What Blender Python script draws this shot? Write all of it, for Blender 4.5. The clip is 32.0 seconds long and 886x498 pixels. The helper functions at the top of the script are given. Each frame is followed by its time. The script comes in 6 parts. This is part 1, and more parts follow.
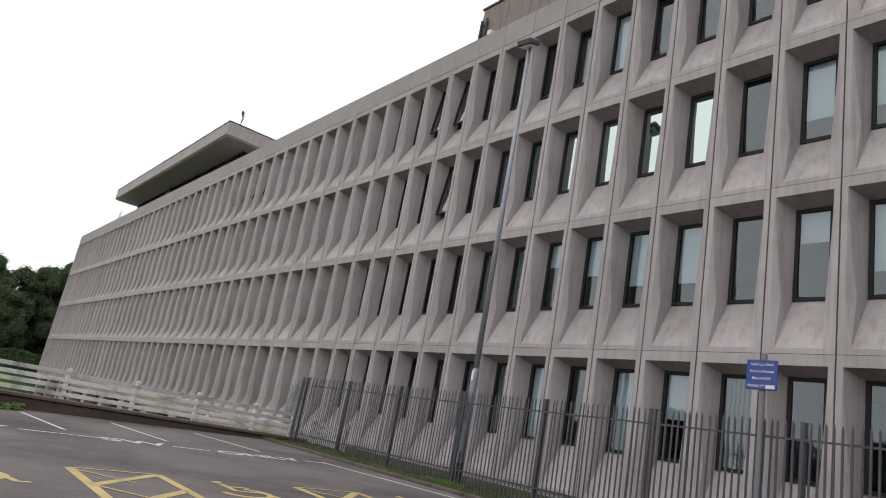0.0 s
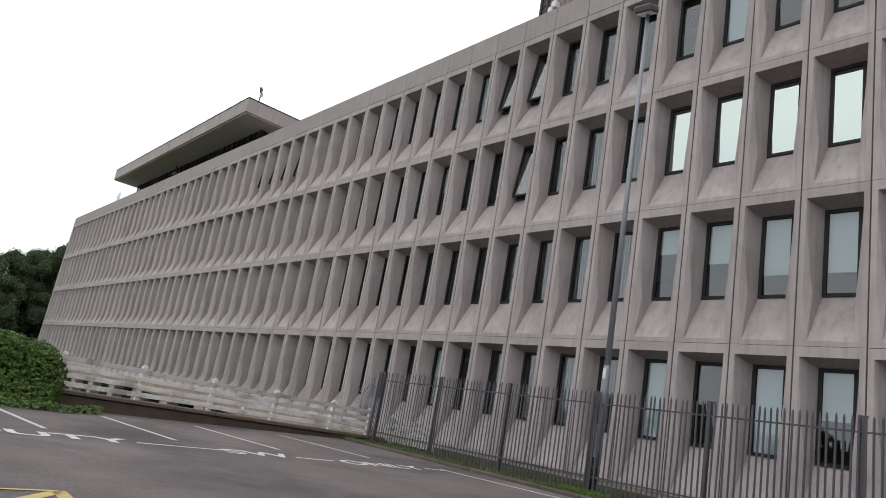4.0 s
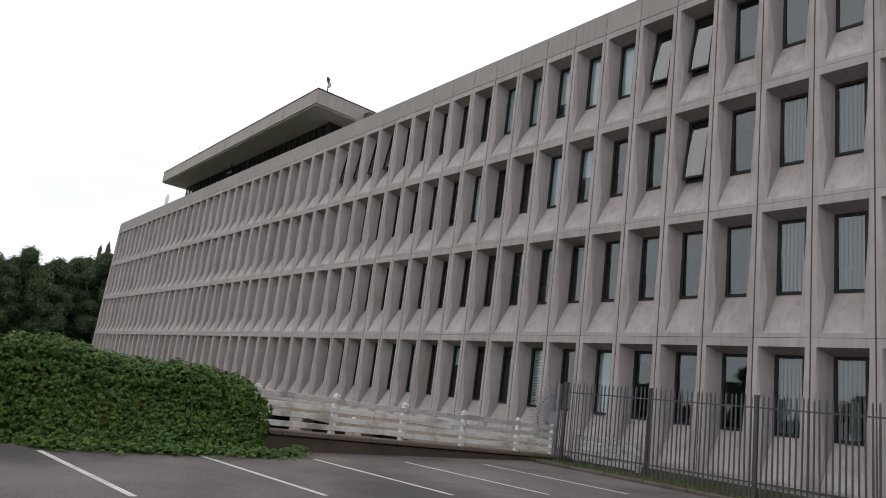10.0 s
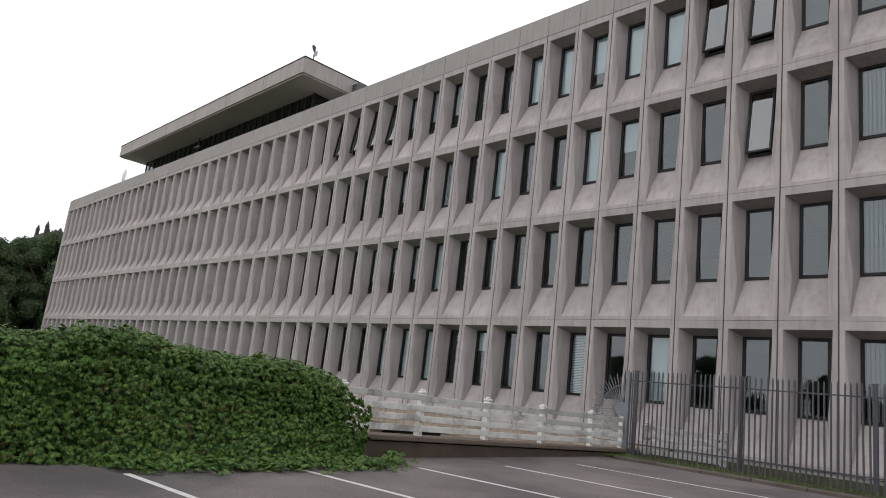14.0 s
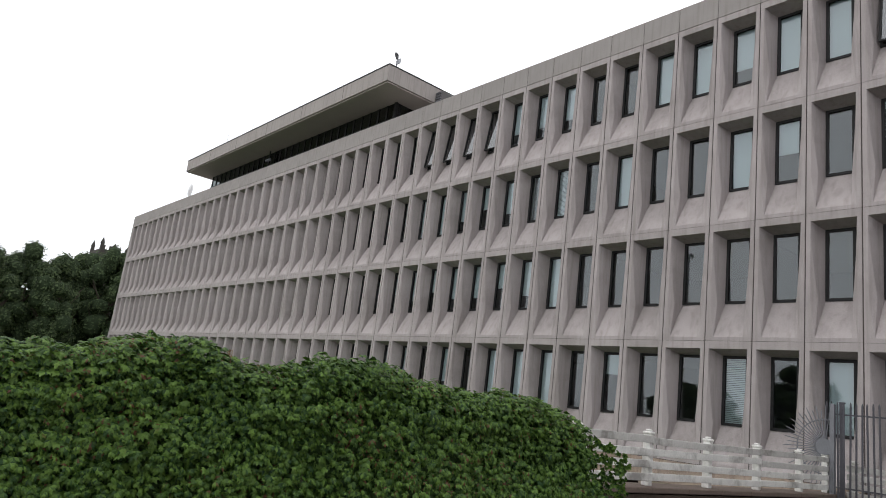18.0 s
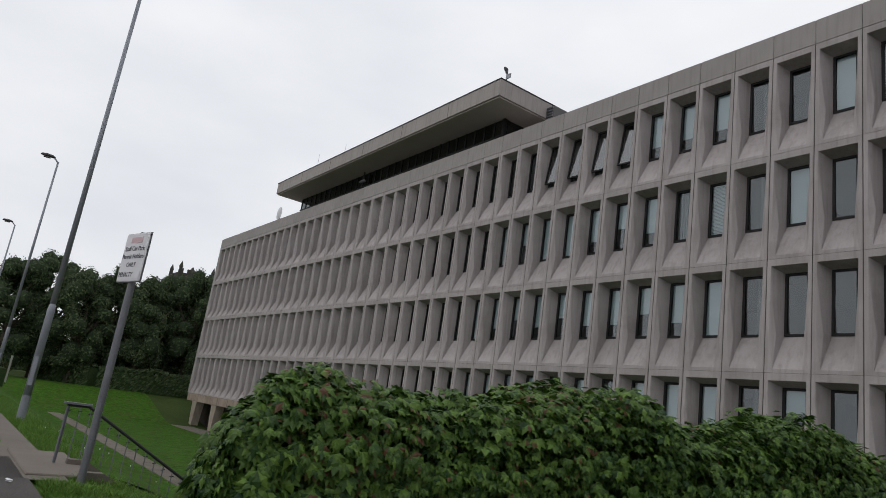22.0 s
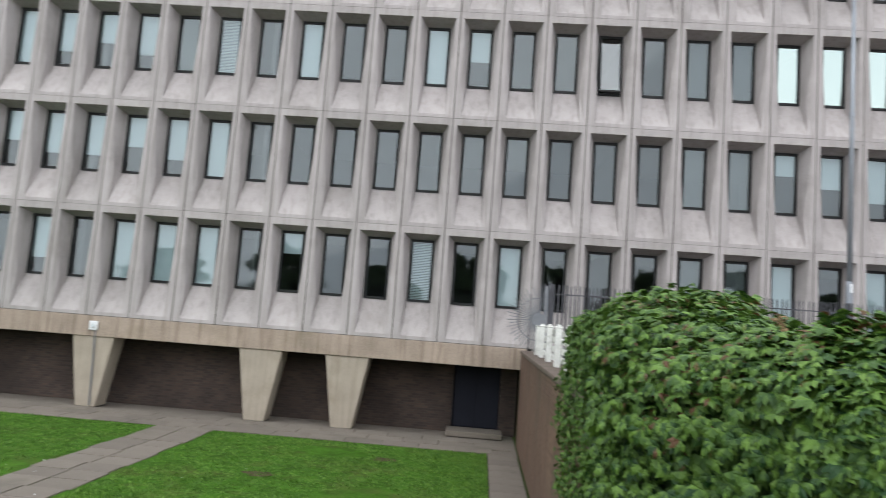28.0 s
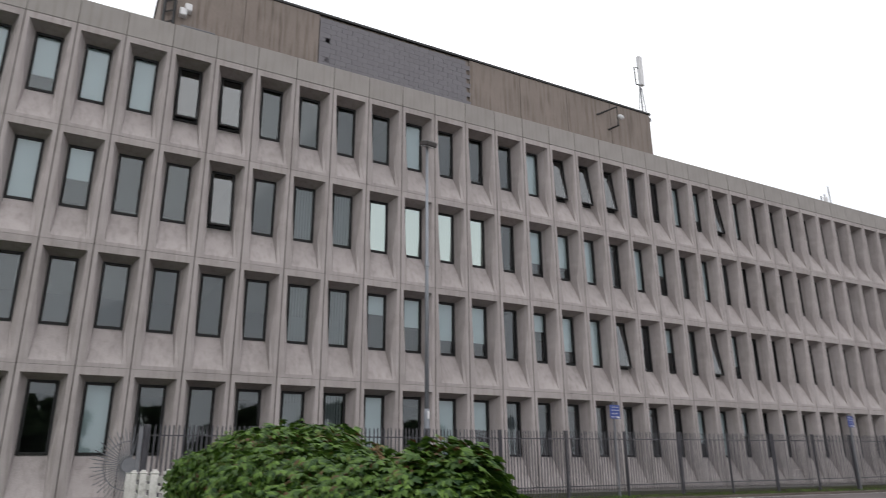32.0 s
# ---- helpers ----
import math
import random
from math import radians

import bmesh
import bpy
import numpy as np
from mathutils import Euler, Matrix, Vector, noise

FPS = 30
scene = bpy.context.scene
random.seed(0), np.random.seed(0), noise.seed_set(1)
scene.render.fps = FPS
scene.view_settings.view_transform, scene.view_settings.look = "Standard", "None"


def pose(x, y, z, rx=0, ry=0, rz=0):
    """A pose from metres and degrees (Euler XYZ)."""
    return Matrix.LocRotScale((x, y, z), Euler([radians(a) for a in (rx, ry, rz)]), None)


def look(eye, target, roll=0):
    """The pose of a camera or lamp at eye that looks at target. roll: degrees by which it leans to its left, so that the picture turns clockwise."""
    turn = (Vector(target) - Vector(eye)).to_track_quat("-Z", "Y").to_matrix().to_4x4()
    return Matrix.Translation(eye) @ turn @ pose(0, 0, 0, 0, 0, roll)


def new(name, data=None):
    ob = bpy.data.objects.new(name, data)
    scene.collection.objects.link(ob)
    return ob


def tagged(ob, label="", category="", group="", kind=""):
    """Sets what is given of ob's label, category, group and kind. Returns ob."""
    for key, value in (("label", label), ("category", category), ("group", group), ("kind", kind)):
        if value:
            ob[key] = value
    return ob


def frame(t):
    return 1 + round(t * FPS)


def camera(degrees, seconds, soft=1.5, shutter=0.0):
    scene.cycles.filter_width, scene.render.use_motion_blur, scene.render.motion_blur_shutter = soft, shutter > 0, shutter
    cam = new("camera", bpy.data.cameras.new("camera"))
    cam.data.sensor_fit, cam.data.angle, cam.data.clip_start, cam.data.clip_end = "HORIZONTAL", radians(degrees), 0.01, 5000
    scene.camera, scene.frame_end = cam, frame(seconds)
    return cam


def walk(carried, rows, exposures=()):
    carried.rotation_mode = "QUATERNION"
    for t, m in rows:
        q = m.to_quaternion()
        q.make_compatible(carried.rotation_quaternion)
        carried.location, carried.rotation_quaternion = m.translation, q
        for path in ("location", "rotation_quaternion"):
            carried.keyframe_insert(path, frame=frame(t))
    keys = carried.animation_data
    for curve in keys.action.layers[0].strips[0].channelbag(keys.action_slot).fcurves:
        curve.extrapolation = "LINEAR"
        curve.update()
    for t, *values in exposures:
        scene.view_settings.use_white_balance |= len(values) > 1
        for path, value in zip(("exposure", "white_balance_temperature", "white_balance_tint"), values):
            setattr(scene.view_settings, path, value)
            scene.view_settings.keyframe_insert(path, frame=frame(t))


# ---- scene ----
# ---- camera and walk: seconds, place, yaw (left of +y), pitch, lean ----
# the plan below is drawn in units of SCALE metres; everything is brought to metres at the end
SCALE = 1.15
PATH = [
    (0.0, 18.210, -11.605, 1.640, 53.46, 15.03, 10.73), (0.5, 17.794, -11.757, 1.654, 50.21, 14.15, 9.74),
    (1.0, 17.401, -11.905, 1.663, 53.25, 13.36, 10.71), (1.5, 17.053, -12.096, 1.639, 51.12, 12.95, 12.92),
    (2.0, 16.682, -12.250, 1.644, 51.72, 14.09, 7.91), (2.5, 16.335, -12.473, 1.588, 52.13, 15.55, 11.05),
    (3.0, 15.965, -12.647, 1.564, 50.77, 14.89, 8.99), (3.5, 15.642, -12.823, 1.536, 51.27, 14.00, 10.94),
    (5.5, 14.357, -13.503, 1.638, 51.55, 13.66, 6.61), (6.0, 13.986, -13.632, 1.548, 52.31, 13.89, 10.81),
    (6.5, 13.626, -13.751, 1.601, 49.79, 11.07, 8.99), (7.0, 13.293, -13.882, 1.632, 54.48, 11.14, 10.15),
    (7.5, 12.936, -14.065, 1.652, 51.07, 10.64, 9.80), (8.0, 12.621, -14.188, 1.640, 52.31, 11.08, 7.03),
    (8.5, 12.289, -14.375, 1.592, 52.41, 12.09, 7.91), (9.0, 11.948, -14.530, 1.639, 49.80, 11.87, 6.60),
    (9.5, 11.612, -14.698, 1.646, 53.73, 13.44, 7.25), (10.0, 11.266, -14.850, 1.660, 52.15, 12.68, 7.70),
    (10.5, 10.923, -15.000, 1.661, 54.90, 12.99, 6.73), (11.0, 10.572, -15.170, 1.608, 53.41, 13.02, 8.44),
    (11.5, 10.208, -15.278, 1.626, 52.24, 11.89, 7.17), (12.0, 9.847, -15.398, 1.618, 53.39, 12.38, 7.18),
    (12.5, 9.479, -15.493, 1.617, 51.15, 11.95, 7.36), (13.0, 9.104, -15.572, 1.632, 52.92, 11.99, 7.88),
    (13.5, 8.749, -15.670, 1.580, 47.81, 11.64, 7.62), (15.5, 7.270, -15.954, 1.646, 47.40, 11.80, 5.59),
    (16.0, 6.883, -16.062, 1.620, 45.75, 11.07, 7.55), (16.5, 6.499, -16.171, 1.629, 49.21, 12.40, 6.39),
    (17.0, 6.136, -16.315, 1.578, 50.37, 12.82, 7.29), (17.5, 5.772, -16.419, 1.577, 49.15, 11.92, 7.55),
    (18.0, 5.444, -16.563, 1.593, 50.37, 12.64, 7.29), (18.5, 5.144, -16.713, 1.648, 51.84, 9.77, 8.30),
    (19.0, 4.874, -16.873, 1.596, 66.33, 12.04, 8.19), (19.5, 4.490, -17.035, 1.533, 58.40, 13.40, 6.15),
    (20.0, 4.078, -17.169, 1.520, 54.78, 16.21, 2.93), (20.5, 3.677, -17.272, 1.511, 55.39, 17.21, 5.54),
    (21.0, 3.280, -17.351, 1.533, 54.19, 17.37, 5.43), (21.5, 2.926, -17.423, 1.544, 56.94, 15.80, 5.86),
    (22.0, 2.570, -17.502, 1.555, 55.47, 13.97, 8.46), (22.5, 2.199, -17.596, 1.590, 57.90, 12.36, 7.23),
    (23.0, 1.892, -17.793, 1.566, 59.62, 10.63, 7.51), (23.5, 1.542, -17.965, 1.606, 59.16, 9.37, 5.54),
    (24.0, 1.267, -18.143, 1.588, 63.25, 9.05, 11.38), (24.5, 0.955, -18.312, 1.549, 59.41, 8.49, 9.87),
    (26.5, -0.778, -18.461, 1.548, 36.86, 1.83, 8.63), (27.0, -1.086, -18.582, 1.576, 26.08, 3.60, 4.95),
    (27.5, -1.208, -18.590, 1.590, 18.97, 5.34, 4.11), (28.0, -1.281, -18.597, 1.586, 3.60, 5.70, 4.33),
    (28.5, -1.264, -18.624, 1.557, -8.93, 2.82, 1.72), (29.0, -1.258, -18.731, 1.571, -18.60, 5.96, 1.98),
    (29.5, -1.258, -18.824, 1.603, -28.24, 10.35, 1.52), (30.0, -1.235, -18.876, 1.601, -31.48, 14.13, -0.29),
    (30.5, -1.203, -18.915, 1.605, -36.31, 14.99, -1.15), (31.0, -1.223, -18.933, 1.571, -41.04, 13.90, -2.03),
    (31.5, -1.262, -18.857, 1.552, -37.01, 14.54, -1.59), (32.0, -1.387, -18.767, 1.588, -28.55, 17.75, -0.40),
]


def aim(x, y, z, yaw, pitch, lean):
    a, b = radians(yaw), radians(pitch)
    eye = Vector((x, y, z)) * SCALE
    return look(eye, eye + Vector((-math.sin(a) * math.cos(b), math.cos(a) * math.cos(b), math.sin(b))), lean)


cam = camera(65.4, 32.0, soft=0.5, shutter=0.22)
walk(cam, [(t, aim(*row)) for t, *row in PATH], exposures=[(0, 0.2, 6500, 10), (2, 0.22, 6500, 10), (3, 0.17, 6500, 10), (6, 0.17, 6500, 10), (7, 0.28, 6500, 10), (8, 0.24, 6500, 10), (9, 0.2, 6500, 10), (10, -0.03, 6500, 10), (11, -0.03, 6500, 10), (12, 0.06, 6500, 10), (13, 0.13, 6500, 10), (16, 0.34, 6500, 10), (17, 0.27, 6500, 10), (18, 0.24, 6500, 10), (19, 0.07, 6500, 10), (20, -0.22, 6500, 10), (21, -0.48, 6250, 10), (22, -0.42, 6420, 10), (23, -0.15, 6500, 10), (24, -0.08, 6500, 10), (24.5, -0.05, 6500, 10), (26.5, 0.82, 6250, 6), (27, 0.98, 6250, 6), (28, 0.92, 6250, 6), (28.5, 1.28, 6250, 6), (29, 1.34, 6250, 6), (29.5, 1.08, 6500, 10), (30, 0.68, 6500, 10), (31, 0, 6500, 10), (32, 0.13, 6500, 10)])

# ---- sky and daylight: bright overcast ----
world = bpy.data.worlds.new("overcast_sky")
scene.world = world
world.use_nodes = True
wn, wl = world.node_tree.nodes, world.node_tree.links
wn.clear()
sky = wn.new("ShaderNodeTexSky")
sky.sky_type, sky.sun_disc = "NISHITA", False
sky.sun_elevation, sky.sun_rotation = radians(41), radians(150)
grey = wn.new("ShaderNodeHueSaturation")
grey.inputs["Saturation"].default_value, grey.inputs["Value"].default_value = 0.30, 0.10
wtc = wn.new("ShaderNodeTexCoord")
wmap = wn.new("ShaderNodeMapping")
wmap.inputs["Scale"].default_value = (1.0, 1.0, 2.6)
cloud = wn.new("ShaderNodeTexNoise")
cloud.inputs["Scale"].default_value, cloud.inputs["Detail"].default_value = 1.6, 5.0
cramp = wn.new("ShaderNodeValToRGB")
cramp.color_ramp.elements[0].position, cramp.color_ramp.elements[0].color = 0.30, (0.83, 0.86, 0.91, 1)
cramp.color_ramp.elements[1].position, cramp.color_ramp.elements[1].color = 0.64, (1.09, 1.09, 1.11, 1)
wmix = wn.new("ShaderNodeMixRGB")
wmix.inputs[0].default_value = 0.90
wbg = wn.new("ShaderNodeBackground")
wbg.inputs["Strength"].default_value = 1.06
wout = wn.new("ShaderNodeOutputWorld")
wl.new(sky.outputs[0], grey.inputs["Color"])
wl.new(wtc.outputs["Generated"], wmap.inputs[0])
wl.new(wmap.outputs[0], cloud.inputs["Vector"])
wl.new(cloud.outputs[0], cramp.inputs[0])
wl.new(grey.outputs[0], wmix.inputs[1])
wl.new(cramp.outputs[0], wmix.inputs[2])
# an overcast sky is brighter overhead than along the horizon
wsep = wn.new("ShaderNodeSeparateXYZ")
wrise = wn.new("ShaderNodeMapRange")
wrise.inputs["To Min"].default_value, wrise.inputs["To Max"].default_value = 1.08, 1.24
wup = wn.new("ShaderNodeVectorMath")
wup.operation = "SCALE"
wl.new(wtc.outputs["Generated"], wsep.inputs[0])
wl.new(wsep.outputs[2], wrise.inputs["Value"])
wl.new(wmix.outputs[0], wup.inputs[0])
wl.new(wrise.outputs[0], wup.inputs["Scale"])
wl.new(wup.outputs[0], wbg.inputs["Color"])
wl.new(wbg.outputs[0], wout.inputs["Surface"])
sun = new("sun", bpy.data.lights.new("sun", "SUN"))
sun.data.energy, sun.data.angle, sun.data.color = 0.55, radians(80), (1.0, 0.965, 0.92)
sun.matrix_world = look((0, 0, 0), (0.35, 0.62, -0.62))

# ---- materials ----
def material(name, base, rough=0.7, metal=0.0, vary=0.12, scale=6.0, fine=60.0, bump=0.15, streak=0.0, dirt=None, dirt_amount=0.0, spec=0.5, rand=0.0, coord="Object"):
    """A painted or mineral surface: base colour varied at two scales, with relief; streaks run down it, dirt lies in patches."""
    m = bpy.data.materials.new(name)
    m.use_nodes = True
    n, l = m.node_tree.nodes, m.node_tree.links
    p = n["Principled BSDF"]
    tc = n.new("ShaderNodeTexCoord")
    geo = n.new("ShaderNodeNewGeometry")
    where = geo.outputs["Position"] if coord == "World" else tc.outputs["Object"]
    big, small = n.new("ShaderNodeTexNoise"), n.new("ShaderNodeTexNoise")
    big.inputs["Scale"].default_value, big.inputs["Detail"].default_value = scale, 6.0
    small.inputs["Scale"].default_value, small.inputs["Detail"].default_value = fine, 4.0
    l.new(where, big.inputs["Vector"])
    l.new(where, small.inputs["Vector"])
    add = n.new("ShaderNodeMath")
    add.operation = "ADD"
    l.new(big.outputs[0], add.inputs[0])
    l.new(small.outputs[0], add.inputs[1])
    last = add.outputs[0]
    if rand:
        info = n.new("ShaderNodeObjectInfo")
        mul = n.new("ShaderNodeMath")
        mul.operation, mul.inputs[1].default_value = "MULTIPLY_ADD", rand
        l.new(info.outputs["Random"], mul.inputs[0])
        l.new(last, mul.inputs[2])
        last = mul.outputs[0]
    mr = n.new("ShaderNodeMapRange")
    mr.inputs["From Min"].default_value, mr.inputs["From Max"].default_value = 0.65, 1.35 + rand
    mr.inputs["To Min"].default_value, mr.inputs["To Max"].default_value = 1.0 - vary, 1.0 + vary
    l.new(last, mr.inputs["Value"])
    mul = n.new("ShaderNodeVectorMath")
    mul.operation = "SCALE"
    mul.inputs[0].default_value = base
    l.new(mr.outputs[0], mul.inputs["Scale"])
    colour = mul.outputs[0]
    if streak:
        mp = n.new("ShaderNodeMapping")
        mp.inputs["Scale"].default_value = (7.0, 7.0, 0.45)
        st = n.new("ShaderNodeTexNoise")
        st.inputs["Scale"].default_value, st.inputs["Detail"].default_value = 1.0, 5.0
        l.new(geo.outputs["Position"], mp.inputs[0])
        l.new(mp.outputs[0], st.inputs["Vector"])
        sr = n.new("ShaderNodeMapRange")
        sr.inputs["From Min"].default_value, sr.inputs["From Max"].default_value = 0.48, 0.75
        sr.inputs["To Min"].default_value, sr.inputs["To Max"].default_value = 0.0, streak
        l.new(st.outputs[0], sr.inputs["Value"])
        mx = n.new("ShaderNodeMixRGB")
        mx.blend_type = "MULTIPLY"
        mx.inputs[2].default_value = (0.50, 0.47, 0.44, 1)
        l.new(sr.outputs[0], mx.inputs[0])
        l.new(colour, mx.inputs[1])
        colour = mx.outputs[0]
    if dirt:
        dn = n.new("ShaderNodeTexNoise")
        dn.inputs["Scale"].default_value, dn.inputs["Detail"].default_value, dn.inputs["Roughness"].default_value = scale * 0.35, 8.0, 0.65
        l.new(geo.outputs["Position"], dn.inputs["Vector"])
        dr = n.new("ShaderNodeMapRange")
        dr.inputs["From Min"].default_value, dr.inputs["From Max"].default_value = 0.52, 0.66
        dr.inputs["To Max"].default_value = dirt_amount
        l.new(dn.outputs[0], dr.inputs["Value"])
        dm = n.new("ShaderNodeMixRGB")
        dm.inputs[2].default_value = (*dirt, 1)
        l.new(dr.outputs[0], dm.inputs[0])
        l.new(colour, dm.inputs[1])
        colour = dm.outputs[0]
    l.new(colour, p.inputs["Base Color"])
    p.inputs["Roughness"].default_value, p.inputs["Metallic"].default_value = rough, metal
    p.inputs["Specular IOR Level"].default_value = spec
    if bump:
        b = n.new("ShaderNodeBump")
        b.inputs["Strength"].default_value, b.inputs["Distance"].default_value = bump, 0.02
        l.new(small.outputs[0], b.inputs["Height"])
        l.new(b.outputs[0], p.inputs["Normal"])
    return m


def leaf_material(name, dark, light, autumn=None, autumn_share=0.0, gloss=0.45):
    """Leaves: each clump or leaf (mesh island) has its own green; some light passes through."""
    m = bpy.data.materials.new(name)
    m.use_nodes = True
    n, l = m.node_tree.nodes, m.node_tree.links
    p = n["Principled BSDF"]
    geo = n.new("ShaderNodeNewGeometry")
    ramp = n.new("ShaderNodeValToRGB")
    ramp.color_ramp.elements[0].color = (*dark, 1)
    ramp.color_ramp.elements[1].color = (*light, 1)
    ramp.color_ramp.elements[1].position = 1.0 - autumn_share if autumn else 1.0
    if autumn:
        e = ramp.color_ramp.elements.new(min(0.999, 1.0 - autumn_share * 0.6))
        e.color = (*autumn, 1)
    noise_t = n.new("ShaderNodeTexNoise")
    noise_t.inputs["Scale"].default_value = 1.3
    l.new(geo.outputs["Position"], noise_t.inputs["Vector"])
    mixv = n.new("ShaderNodeMath")
    mixv.operation, mixv.inputs[1].default_value = "MULTIPLY_ADD", 0.5
    sub = n.new("ShaderNodeMath")
    sub.operation, sub.inputs[1].default_value = "SUBTRACT", 0.25
    l.new(noise_t.outputs[0], mixv.inputs[0])
    l.new(geo.outputs["Random Per Island"], mixv.inputs[2])
    l.new(mixv.outputs[0], sub.inputs[0])
    l.new(sub.outputs[0], ramp.inputs[0])
    l.new(ramp.outputs[0], p.inputs["Base Color"])
    p.inputs["Roughness"].default_value, p.inputs["Specular IOR Level"].default_value = gloss, 0.3
    tr = n.new("ShaderNodeBsdfTranslucent")
    l.new(ramp.outputs[0], tr.inputs["Color"])
    mix = n.new("ShaderNodeMixShader")
    mix.inputs[0].default_value = 0.22
    l.new(p.outputs[0], mix.inputs[1])
    l.new(tr.outputs[0], mix.inputs[2])
    l.new(mix.outputs[0], n["Material Output"].inputs["Surface"])
    return m


def glass_material(name, tint, low, high, sheen=(0.93, 0.96, 0.98)):
    """Window glass: lets light through, mirrors more at grazing angles."""
    m = bpy.data.materials.new(name)
    m.use_nodes = True
    n, l = m.node_tree.nodes, m.node_tree.links
    n.clear()
    out = n.new("ShaderNodeOutputMaterial")
    see, gl, mix = n.new("ShaderNodeBsdfTransparent"), n.new("ShaderNodeBsdfGlossy"), n.new("ShaderNodeMixShader")
    see.inputs["Color"].default_value = (*tint, 1)
    gl.inputs["Roughness"].default_value = 0.02
    gl.inputs["Color"].default_value = (*sheen, 1)
    fr = n.new("ShaderNodeFresnel")
    fr.inputs["IOR"].default_value = 1.52
    mr = n.new("ShaderNodeMapRange")
    mr.inputs["From Min"].default_value, mr.inputs["From Max"].default_value = 0.04, 0.6
    mr.inputs["To Min"].default_value, mr.inputs["To Max"].default_value = low, high
    l.new(fr.outputs[0], mr.inputs["Value"])
    l.new(mr.outputs[0], mix.inputs[0])
    l.new(see.outputs[0], mix.inputs[1])
    l.new(gl.outputs[0], mix.inputs[2])
    l.new(mix.outputs[0], out.inputs["Surface"])
    return m


CONCRETE = material("exposed_aggregate_concrete", (0.350, 0.316, 0.313), 0.9, vary=0.22, scale=1.6, fine=42, bump=0.5, streak=0.42, dirt=(0.178, 0.158, 0.146), dirt_amount=0.34, rand=0.3)
CONCRETE_EDGE = material("parapet_concrete", (0.284, 0.264, 0.254), 0.9, vary=0.15, scale=1.3, fine=50, bump=0.3, streak=0.35, rand=0.25)
BEAM = material("stained_beam_concrete", (0.300, 0.236, 0.190), 0.88, vary=0.3, scale=1.1, fine=40, bump=0.25, streak=0.9, dirt=(0.160, 0.128, 0.080), dirt_amount=0.5)
COLUMN = material("board_marked_concrete", (0.318, 0.270, 0.218), 0.88, vary=0.2, scale=1.8, fine=45, bump=0.25, streak=0.4, dirt=(0.200, 0.160, 0.112), dirt_amount=0.5)
SOFFIT = material("painted_soffit", (0.377, 0.344, 0.316), 0.85, vary=0.07, scale=0.8, fine=20, bump=0.05)
ROOF_EDGE = material("roof_fascia_concrete", (0.316, 0.289, 0.275), 0.85, vary=0.10, scale=0.9, fine=30, bump=0.12, streak=0.4)
TOWER = material("brown_ribbed_cladding", (0.202, 0.169, 0.151), 0.9, vary=0.16, scale=0.9, fine=30, bump=0.2, streak=0.9)
SLATE = material("grey_tiles", (0.142, 0.135, 0.151), 0.6, vary=0.2, scale=3, fine=40, bump=0.15, rand=0.2)
JOINT = material("dark_joint", (0.07, 0.06, 0.055), 0.95, vary=0.2, scale=5, bump=0)
FRAME = material("black_window_frame", (0.014, 0.014, 0.015), 0.6, vary=0.1, scale=5, bump=0, spec=0.25)
BLIND = material("white_blind", (0.69, 0.735, 0.735), 0.7, vary=0.05, scale=3, fine=20, bump=0.02, rand=0.5)
ROOM = material("dim_room_paint", (0.20, 0.20, 0.195), 0.9, vary=0.1, scale=0.6, fine=4, bump=0)
GLASS = glass_material("window_glass", (0.58, 0.645, 0.665), 0.085, 0.70, (0.88, 0.95, 1.0))
MIRROR = glass_material("silvered_window_film", (0.25, 0.27, 0.27), 0.72, 0.95, (0.50, 0.575, 0.55))
WALLSIDE = material("dark_dirty_brickwork", (0.068, 0.050, 0.038), 0.95, vary=0.3, scale=3, fine=30, bump=0.3, dirt=(0.040, 0.044, 0.028), dirt_amount=0.5)
COPING = material("stone_coping", (0.118, 0.088, 0.072), 0.9, vary=0.2, scale=2.5, fine=30, bump=0.25, dirt=(0.094, 0.079, 0.058), dirt_amount=0.5)
# black parts; also stands in for shade in the gate recess and roof storey
BLACK = material("black_finish_and_recess_shade", (0.012, 0.012, 0.014), 0.6, vary=0.2, scale=6, bump=0)
DOOR = material("dark_blue_door", (0.010, 0.011, 0.018), 0.75, vary=0.1, scale=3, bump=0, spec=0.2)
WHITE = material("flaking_white_paint", (0.607, 0.599, 0.574), 0.6, vary=0.16, scale=4, fine=34, bump=0.25, dirt=(0.20, 0.19, 0.175), dirt_amount=0.8)
WHITE_WORN = material("weathered_grey_white_paint", (0.46, 0.45, 0.43), 0.7, vary=0.25, scale=5, fine=34, bump=0.3, dirt=(0.16, 0.148, 0.13), dirt_amount=0.85, rand=0.3)
STEEL = material("galvanised_steel", (0.170, 0.174, 0.191), 0.55, 0.5, vary=0.15, scale=8, fine=60, bump=0.05)
PALE = material("grey_painted_palisade", (0.066, 0.065, 0.076), 0.55, 0.3, vary=0.2, scale=4, fine=40, bump=0.05, rand=0.4)
LAMPGREY = material("galvanised_lamp_post", (0.235, 0.250, 0.280), 0.5, 0.3, vary=0.15, scale=3, fine=50, bump=0.06)
LAMPLENS = material("dull_lamp_lens", (0.10, 0.10, 0.10), 0.3, vary=0.1, scale=6, bump=0)
LAMPHEAD = material("dark_lamp_head", (0.06, 0.055, 0.055), 0.5, vary=0.1, scale=4, bump=0)
ASPHALT = material("worn_asphalt", (0.122, 0.103, 0.101), 0.92, vary=0.44, scale=0.7, fine=38, bump=0.5, dirt=(0.041, 0.036, 0.038), dirt_amount=0.75, coord="World")
